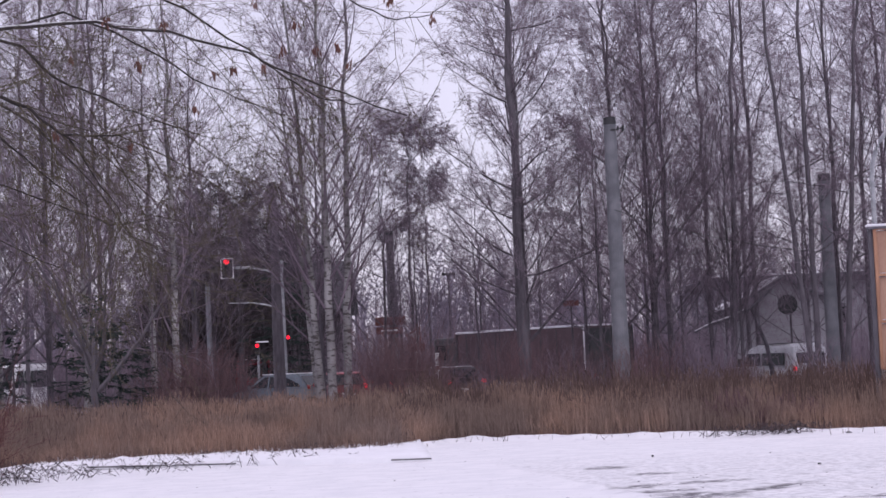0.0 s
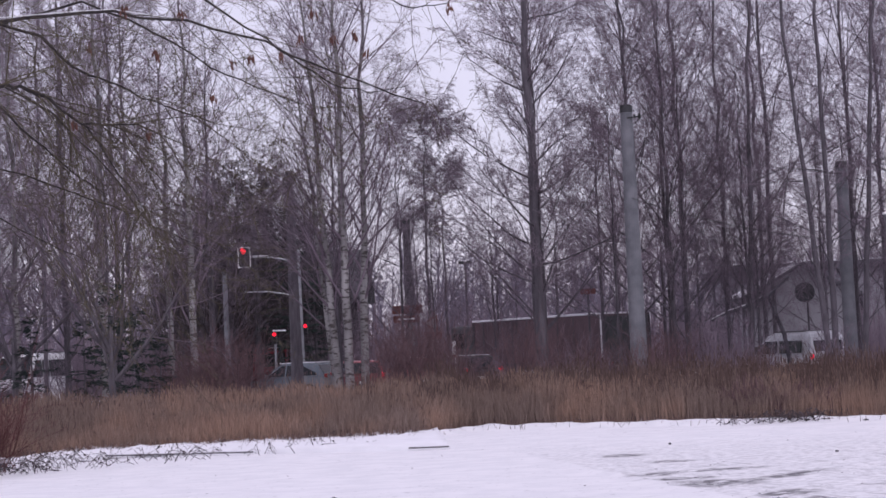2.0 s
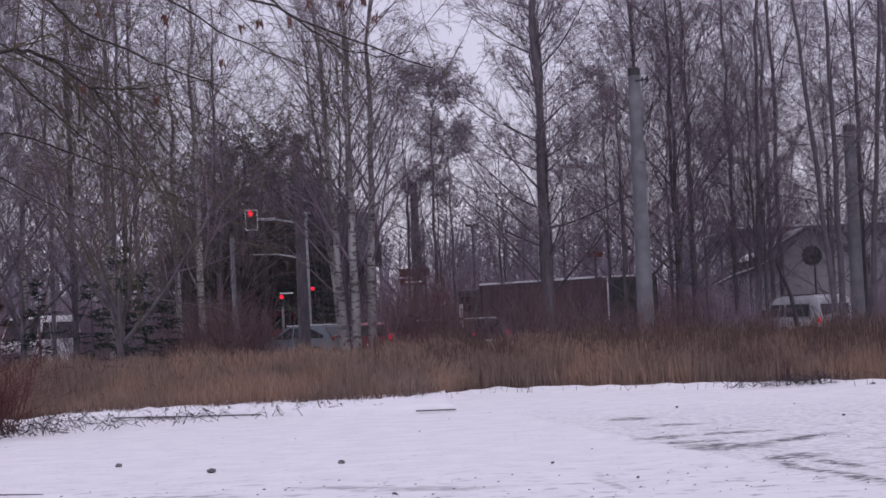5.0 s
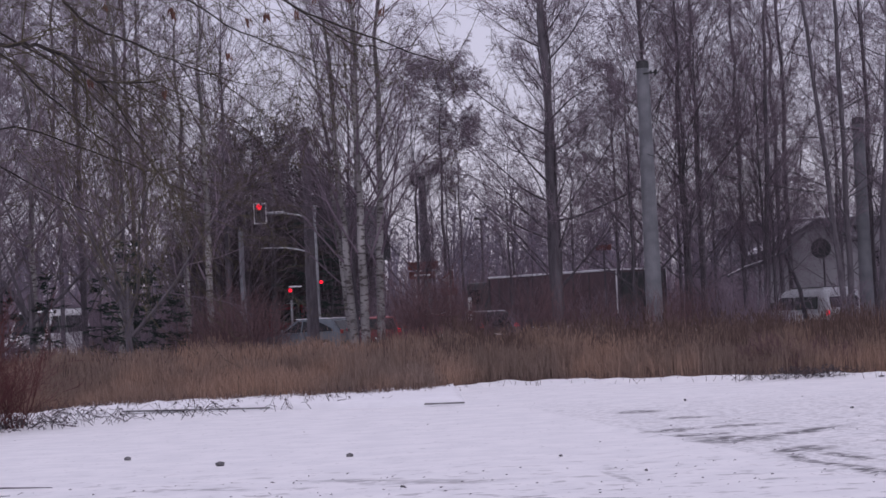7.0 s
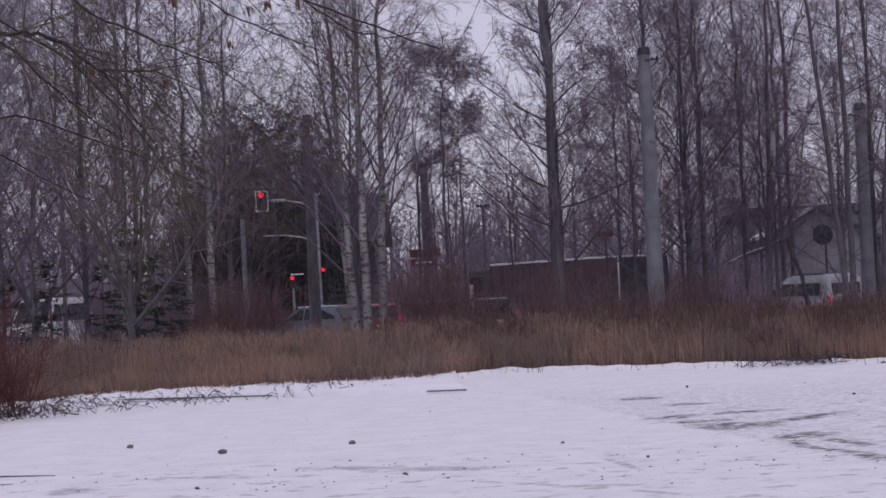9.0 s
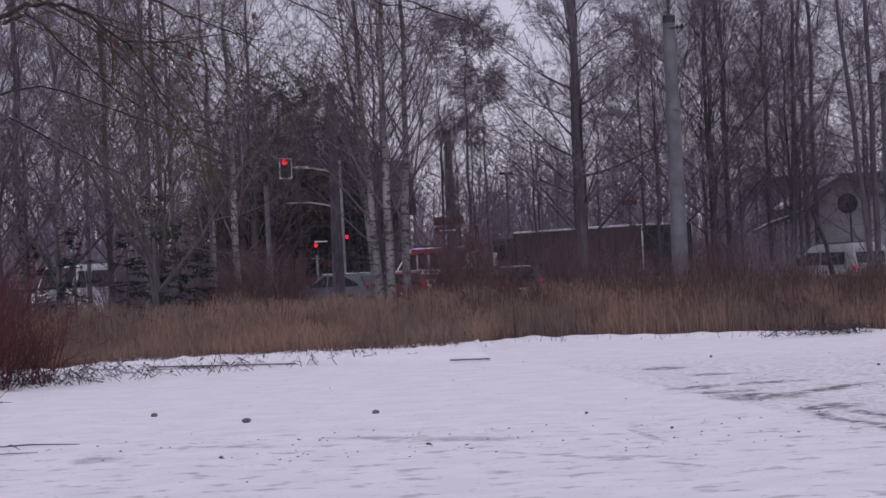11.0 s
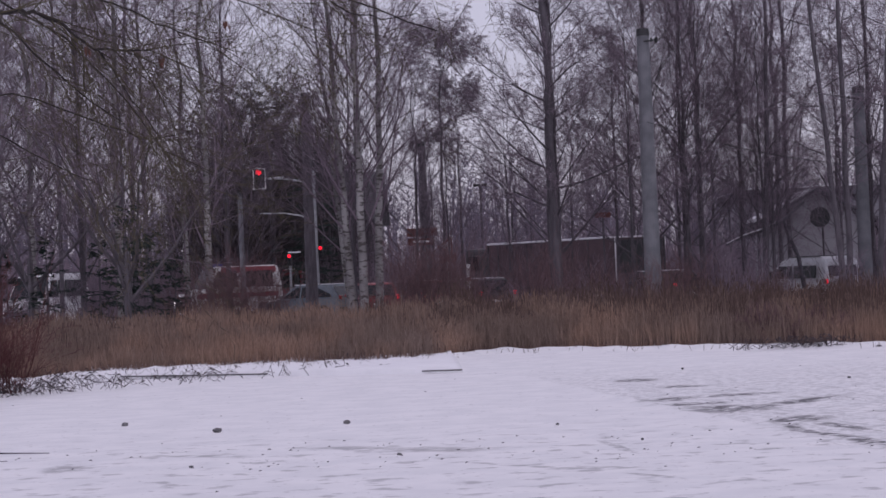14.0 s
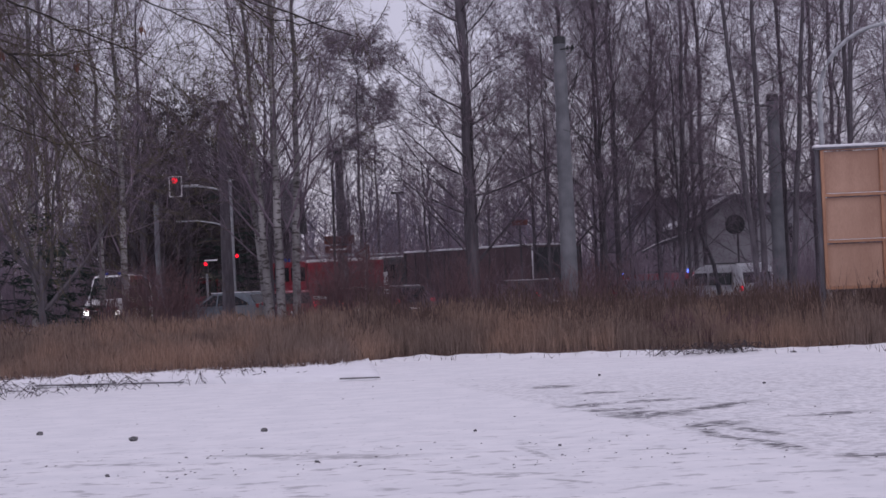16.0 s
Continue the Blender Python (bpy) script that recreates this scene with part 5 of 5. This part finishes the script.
# ---- small things on the lot ----
def stone(x, y, size, seed):
    rnd = random.Random(seed)
    bm = bmesh.new()
    bmesh.ops.create_icosphere(bm, subdivisions=2, radius=size)
    for v in bm.verts:
        k = 1 + 0.35 * noise.noise(v.co * (2.2 / size) + Vector((seed, 0, 0)))
        v.co = Vector((v.co.x * k * 1.25, v.co.y * k, v.co.z * k * 0.75))
    bmesh.ops.translate(bm, vec=(0, 0, size * 0.4), verts=bm.verts)
    ob = part("stone", bm, STONE)
    ob.matrix_basis = pose(x, y, 0.0, 0, 0, rnd.uniform(0, 360))
    tagged(ob, "small grey stone lying on the snow", "stone", "stones on the snow")


for i, (x, y, s) in enumerate([(-2.04, 21.66, 0.05), (-3.4, 21.18, 0.055), (-4.7, 22.65, 0.045), (0.25, 20.4, 0.025), (-1.2, 17.6, 0.03), (-3.0, 17.2, 0.022), (1.0, 18.3, 0.02), (4.2, 26.4, 0.03), (2.3, 30.2, 0.03), (6.1, 34.9, 0.05)]):
    stone(x, y, s * 0.75, i)


def kerbs():
    """A low raised bed at the lot's edge: its stone border shows here and there under the snow."""
    k = thing("kerb", "low stone kerb of a raised bed, half buried in snow", "kerb")
    front = [(-8.4, 34.4), (-7.2, 34.1), (-4.5, 33.0), (-2.0, 31.9), (-1.1, 31.75)]
    rnd = random.Random(12)
    bm = bmesh.new()
    edge, back = [], []
    for (x0, y0), (x1, y1) in zip(front, front[1:]):
        n = max(int((x1 - x0) / 0.22), 1)
        for i in range(n):
            s = i / n
            edge.append((x0 + (x1 - x0) * s, y0 + (y1 - y0) * s + rnd.gauss(0, 0.05)))
    edge.append(front[-1])
    for x, y in edge:
        back.append((-2.0 + (x + 2.0) * 0.55 if x > -3 else x, 37.6))
    rows = []
    for (x, y), (xb, yb) in zip(edge, back):
        rows.append([bm.verts.new((x, y, 0.0)), bm.verts.new((x, y + 0.03, 0.075 + rnd.gauss(0, 0.008)))] + [bm.verts.new((x + (xb - x) * j / 8, y + 0.05 + (yb - y) * j / 8, 0.1 + rnd.gauss(0, 0.016))) for j in range(1, 9)])
    for a, c in zip(rows, rows[1:]):
        for j in range(len(a) - 1):
            bm.faces.new((a[j], c[j], c[j + 1], a[j + 1]))
    last = [v.co.copy() for v in rows[-1]]
    low = [bm.verts.new((p.x + 0.03, p.y, -0.02)) for p in last]
    for j in range(len(low) - 1):
        bm.faces.new((rows[-1][j], low[j], low[j + 1], rows[-1][j + 1]))
    for f in bm.faces:
        f.smooth = True
    part("snow_cover", bm, SNOW, k, "lumpy snow lying on the raised bed")
    for x0, y0, x1, y1 in ((-7.1, 34.03, -5.6, 33.4), (-5.5, 33.36, -4.4, 32.92), (-1.75, 31.82, -1.1, 31.72)):
        ln, a = math.hypot(x1 - x0, y1 - y0), math.atan2(y1 - y0, x1 - x0)
        part("border", box((ln, 0.05, 0.024), ((x0 + x1) / 2, (y0 + y1) / 2 - 0.03, 0.045), 0.012, None, Matrix.Rotation(a, 4, "Z")), STONE, k, "dark bare stretch of the border")


kerbs()


def leaning_trunk():
    t = Tubes()
    t.tube([(7.0, 69.6, 2.18), (7.6, 69.8, 2.42), (8.3, 70, 2.62), (9.1, 70.2, 2.95), (9.9, 70.6, 3.6)], [0.035, 0.055, 0.06, 0.065, 0.05], 8)
    t.tube([(9.1, 70.2, 2.95), (9.6, 70.3, 1.6), (9.9, 70.4, -0.3)], [0.06, 0.075, 0.09], 8)
    ob = thing("broken_tree", "broken tree with a snow-topped leaning limb", "tree")
    mesh_part("trunk", t.mesh("trunk", BARK_GREY), ob)
    t = Tubes()
    t.tube([(7.02, 69.6, 2.225), (7.6, 69.8, 2.48), (8.3, 70, 2.68), (8.9, 70.15, 2.93)], [0.02, 0.035, 0.035, 0.015], 6)
    mesh_part("snow_cover", t.mesh("snow_cover", SNOW), ob, "snow along the limb")


leaning_trunk()


def ground_twigs():
    """Creeping stems and fallen twigs over the snow at the lot's left edge."""
    rnd = random.Random(31)
    t = Tubes()
    for k in range(900):
        x = -10.5 + rnd.expovariate(0.42)
        if x > -2.4:
            x = rnd.uniform(-10.5, -7)
        near = 28.7 + max(0, (x + 8.5) * 0.75)
        y = near + abs(rnd.gauss(0, 1)) * 2.6
        if y > 38:
            continue
        if k % 6 == 0:
            x, y = rnd.gauss(5.0, 0.55), 35.6 + rnd.gauss(0, 0.2)
        a = rnd.random() * 6.283
        ln = rnd.uniform(0.12, 0.5)
        z = 0.02
        pts = [(x, y, z), (x + math.cos(a) * ln * 0.5, y + math.sin(a) * ln * 0.5, z + rnd.uniform(0.03, 0.2)), (x + math.cos(a) * ln, y + math.sin(a) * ln, z + rnd.uniform(0.0, 0.12))]
        r = rnd.uniform(0.003, 0.007)
        t.tube(pts, [r, r * 0.8, r * 0.4], 4)
        if rnd.random() < 0.4:
            t.leaf(pts[1], (rnd.gauss(0, 1), rnd.gauss(0, 1), 0.3), 0.04, 0.07)
    tagged(new("fallen_twigs", t.mesh("fallen_twigs", TWIG_WET)), "dark twigs and creeping stems poking out of the snow", "twigs", kind="stuff")
    t = Tubes()
    for k in range(2800):
        x = rnd.uniform(-12, 9) if k % 3 else rnd.uniform(-12, -2)
        y = reed_edge(x) - abs(rnd.gauss(0, 0.5)) + 0.2
        h = rnd.uniform(0.08, 0.36)
        t.tube([(x, y, 0.0), (x + rnd.gauss(0, 0.08), y + rnd.gauss(0, 0.08), h)], [0.006, 0.002], 3)
    w = Tubes()
    for k in range(90):
        x, y, h = rnd.uniform(7.2, 10.5), 37.9 + rnd.gauss(0, 0.15), rnd.uniform(1.0, 1.75)
        lean = rnd.gauss(0, 0.09)
        w.tube([(x, y, 0.0), (x + lean, y, h * 0.6), (x + lean * 2.4, y - 0.03, h)], [0.005, 0.004, 0.002], 3)
        if k % 3 == 0:
            w.tube([(x + lean, y, h * 0.6), (x + lean - rnd.gauss(0, 0.1), y, h * 0.6 + 0.3)], [0.003, 0.0015], 3)
    tagged(new("tall_weeds", w.mesh("tall_weeds", WEED)), "tall thin dead weed stalks before the billboard", "weeds", kind="stuff")
    tagged(new("stubble", t.mesh("stubble", WEED)), "short dead stubble along the snow edge", "grass", kind="stuff")
    s = Tubes()
    s.tube([(-6.79, 22.2, 0.05), (-7.05, 24.0, 0.09), (-7.4, 25.9, 0.05)], [0.016, 0.014, 0.009], 6)
    for y, dx, dz in ((23.2, 0.3, 0.12), (24.3, -0.35, 0.2), (24.9, 0.25, 0.16)):
        x = -6.79 - (y - 22.2) * 0.165
        s.tube([(x, y, 0.07), (x + dx * 0.5, y + 0.2, 0.07 + dz), (x + dx, y + 0.5, 0.05 + dz)], [0.006, 0.005, 0.003], 4)
    tagged(new("stick", s.mesh("stick", BARK)), "long dark stick lying on the snow", "stick")
    s = Tubes()
    s.tube([(-5.6, 19.05, 0.02), (-5.2, 19.1, 0.03), (-4.7, 19.04, 0.02)], [0.006, 0.008, 0.004], 5)
    s.tube([(-5.75, 18.4, 0.01), (-5.4, 18.36, 0.014), (-4.95, 18.42, 0.01)], [0.005, 0.006, 0.003], 5)
    s.tube([(-5.62, 18.2, 0.01), (-5.6, 18.7, 0.05), (-5.56, 19.1, 0.06)], [0.005, 0.005, 0.003], 4)
    s.tube([(-5.45, 19.06, 0.02), (-5.3, 18.8, 0.06), (-5.2, 18.7, 0.02)], [0.008, 0.007, 0.004], 5)
    tagged(new("stick", s.mesh("stick", BARK)), "thin forked stick lying on the snow", "stick")


ground_twigs()


def dirt_clods():
    """Frozen clods and bared litter along the tracks."""
    rnd = random.Random(32)
    t = Tubes()
    for k in range(200):
        row = rnd.choice((0, 1, 2, 3))
        if row == 0:
            x, y = rnd.uniform(-7, 2), 18.6 + rnd.gauss(0, 0.25)
        elif row == 1:
            x, y = rnd.uniform(-3, 3), 17.2 + rnd.gauss(0, 0.5)
        elif row == 2:
            x, y = 1.6 + abs(rnd.gauss(0, 2.0)), 22.5 + rnd.gauss(0, 1.6)
        else:
            x, y = rnd.uniform(-8, 7), rnd.uniform(15, 34)
        s = rnd.uniform(0.004, 0.013)
        t.leaf((x - s, y, 0.012), (1, rnd.gauss(0, 0.6), 0.1), s * 1.2, s * 3.2)
    tagged(new("litter", t.mesh("litter", BARK, False)), "bits of dark leaf litter and grit on the snow", "litter", kind="stuff")


dirt_clods()


# ---- the tree that overhangs the lot ----
def near_tree():
    rnd = random.Random(77)
    base = thing("maple_tree", "overhanging maple with mossy branches and hanging brown seeds", "tree", pose(0, 0, 0))
    trunk = Tubes()
    trunk.tube([(-4.35, 11, -0.1), (-4.12, 11, 1.0), (-3.62, 11, 2.3), (-3.36, 11, 2.82), (-3.2, 11, 3.13), (-3.0, 11, 3.6), (-2.8, 11, 4.4), (-2.6, 11.1, 5.6)], [0.15, 0.125, 0.095, 0.08, 0.073, 0.065, 0.055, 0.035], 12)
    mesh_part("trunk", trunk.mesh("trunk", MOSSY), base)
    limbs = [
        ([(-3.35, 10.9, 3.2), (-2.95, 10.6, 3.42), (-2.58, 10.5, 3.48), (-2.06, 10.5, 3.48), (-1.67, 10.5, 3.40), (-1.25, 10.5, 3.27), (-0.89, 10.5, 3.09), (-0.66, 10.5, 2.99), (-0.42, 10.5, 2.90)], 0.0135),
        ([(-3.2, 10.8, 2.95), (-2.98, 10.65, 3.06), (-2.81, 10.6, 3.12), (-2.68, 10.6, 3.13), (-2.58, 10.6, 3.11), (-2.47, 10.6, 3.05), (-2.38, 10.6, 2.97), (-2.28, 10.6, 2.9), (-2.11, 10.6, 2.88), (-1.97, 10.6, 2.88)], 0.0185),
        ([(-2.95, 10.65, 3.03), (-2.81, 10.6, 3.07), (-2.72, 10.6, 3.01), (-2.57, 10.6, 2.85), (-2.45, 10.6, 2.74), (-2.3, 10.6, 2.6), (-2.15, 10.6, 2.5)], 0.0105),
        ([(-3.1, 10.9, 3.3), (-2.8, 10.6, 3.5), (-2.49, 10.6, 3.39), (-2.37, 10.6, 3.26), (-2.23, 10.6, 3.16), (-2.07, 10.6, 3.09), (-1.89, 10.6, 3.0), (-1.67, 10.6, 2.91)], 0.0125),
        ([(-2.9, 11, 3.6), (-2.2, 10.7, 3.85), (-1.6, 10.6, 3.55), (-1.26, 10.6, 3.31), (-1.08, 10.6, 3.16), (-0.9, 10.6, 3.04), (-0.72, 10.6, 2.99), (-0.53, 10.6, 3.01)], 0.0095),
        ([(-2.95, 11, 3.5), (-2.3, 10.8, 3.6), (-1.9, 10.8, 3.42), (-1.6, 10.8, 3.2), (-1.35, 10.8, 3.08), (-1.1, 10.8, 2.97)], 0.0095),
        ([(-2.9, 11, 3.6), (-2.2, 10.6, 4.0), (-1.5, 10.5, 3.95), (-0.86, 10.4, 3.62), (-0.63, 10.4, 3.48), (-0.45, 10.4, 3.39), (-0.27, 10.4, 3.42), (-0.15, 10.4, 3.5)], 0.0085),
        ([(-2.28, 10.6, 2.9), (-2.2, 10.65, 2.8), (-2.15, 10.7, 2.68), (-2.02, 10.7, 2.5), (-1.95, 10.7, 2.38)], 0.0065),
        ([(-3.4, 11, 2.6), (-2.9, 11.2, 2.75), (-2.5, 11.4, 2.6), (-2.2, 11.4, 2.45), (-1.9, 11.4, 2.5)], 0.0080),
        ([(-3.6, 11, 2.3), (-3.2, 11.6, 2.6), (-2.8, 11.8, 2.35), (-2.5, 11.8, 2.2)], 0.0085),
        ([(-3.0, 11, 3.3), (-2.6, 11.3, 3.05), (-2.3, 11.5, 2.7), (-2.1, 11.5, 2.4), (-1.8, 11.5, 2.25)], 0.0075),
    ]
    style = dict(kids=(6, 6, 4), ratio=(0.6, 0.6, 0.6), droop=(0.02, 0.03, 0.03, 0.02), wob=0.16, fork=(25, 65), rise=-0.01, thin=0.0018)
    for pts, r in limbs:
        t = Tubes()
        n = len(pts)
        # knots and kinks between the main turns
        fine = []
        for a, c in zip(pts, pts[1:]):
            for j in range(3):
                q = Vector(a).lerp(Vector(c), j / 3)
                fine.append((q.x, q.y, q.z + rnd.gauss(0, 0.006)))
        fine.append(pts[-1])
        t.tube(fine, [r * 0.85 * (1 - 0.74 * i / (len(fine) - 1)) for i in range(len(fine))], 7)
        limb = mesh_part("limb", t.mesh("limb", MOSSY), base)
        t = Tubes()
        for k in range(n * 3 - 3):
            s = (k + 0.8) / (n * 3 - 3) * (n - 1)
            i = min(int(s), n - 2)
            a, c = Vector(pts[i]), Vector(pts[i + 1])
            q, axis = a.lerp(c, s - i), (c - a).normalized()
            d = axis + Vector((rnd.gauss(0.1, 0.4), rnd.gauss(0, 0.5), rnd.gauss(-0.35, 0.6)))
            if q.x > -1.1 and rnd.random() < 0.8:
                continue
            grow(t, q, d, rnd.uniform(0.35, 1.15), r * 0.24, 1, style, rnd)
        mesh_part("twig_spray", t.mesh("twig_spray", TWIG_OLIVE), limb, "fine olive-brown twigs")
    t = Tubes()
    t.tube([(-2.7, 10.5, 3.482), (-2.3, 10.5, 3.494), (-2.06, 10.5, 3.493), (-1.75, 10.5, 3.43)], [0.002, 0.0042, 0.004, 0.0015], 6)
    mesh_part("snow_cover", t.mesh("snow_cover", SNOW), base, "thin snow lying along the limb")
    keys = [(-1.34, 3.21), (-1.07, 3.30), (-1.17, 3.21), (-0.77, 3.30), (-0.26, 3.42), (-1.21, 3.56), (-0.48, 3.54), (-1.44, 3.18), (-1.70, 3.46), (-1.84, 3.26), (-1.90, 2.82), (-1.0, 3.43), (-0.89, 3.29), (-0.71, 3.20), (-2.2, 3.3), (-2.0, 3.5), (-1.55, 3.0), (-2.3, 2.9)]
    for i, (x, z) in enumerate(keys):
        t = Tubes()
        t.tube([(x, 10.5, z + 0.03), (x, 10.5, z - 0.01)], [0.002, 0.002], 3)
        for k in range(7 if i % 3 else 12):
            t.leaf((x + rnd.gauss(0, 0.009), 10.5 + rnd.gauss(0, 0.01), z + rnd.gauss(0, 0.01)), (rnd.gauss(0, 0.22), rnd.gauss(0, 0.22), -1), 0.013, rnd.uniform(0.035, 0.06))
        tagged(mesh_part("seed_tassel", t.mesh("seed_tassel", SEED, False), base, "brown hanging seed keys"), kind="stuff")


near_tree()


# ---- what moves ----
def motions():
    def on(x, y, turn):
        return pose(x, y, land(y) + 0.02, 0, 0, turn)

    walk(AMBULANCE, [
        (0.0, on(1.6, 98, 78)), (9.0, on(1.6, 98, 78)), (9.8, on(-0.6, 97.8, 80)), (10.8, on(-5.2, 97, 82)), (11.0, on(-6.1, 97, 82)), (11.5, on(-7.9, 97, 84)), (12.0, on(-9.9, 97, 88)),
        (12.5, on(-11.2, 97, 91)), (13.0, on(-12.7, 97, 95)), (13.5, on(-13.9, 97, 102)), (14.0, on(-14.7, 96.6, 122)), (14.5, on(-15.4, 96, 146)),
        (15.0, on(-16.0, 95.5, 162)), (15.5, on(-15.8, 94, 168)), (16.0, on(-15.3, 92.5, 172)),
    ])
    walk(ENGINE, [(0.0, on(1.0, 103, 85)), (13.6, on(1.0, 103, 85)), (14.4, on(0.5, 102.6, 85)), (15.0, on(-1.4, 102, 86)), (15.5, on(-3.3, 101.5, 87)), (16.0, on(-5.4, 101, 88))])
    walk(CAR, [(t, on(3.0 + 0.571 * s, 78 - 0.821 * s, 34.8)) for t, s in ((0.0, 34), (9.0, 30), (10.8, 20), (11.5, 15.2), (12.0, 12.2), (12.5, 9.4), (13.0, 7.0), (13.5, 5.0), (14.0, 3.2), (14.5, 1.7), (15.0, 0.7), (15.5, 0.15), (16.0, 0.0))])
    walk(COMMAND, [(t, on(8.43 + 0.571 * s, 82 - 0.821 * s, 34.8)) for t, s in ((0.0, 36), (12.5, 33), (13.5, 25), (14.5, 11.5), (15.0, 7.0), (15.5, 3.2), (16.0, 0.0))])


motions()
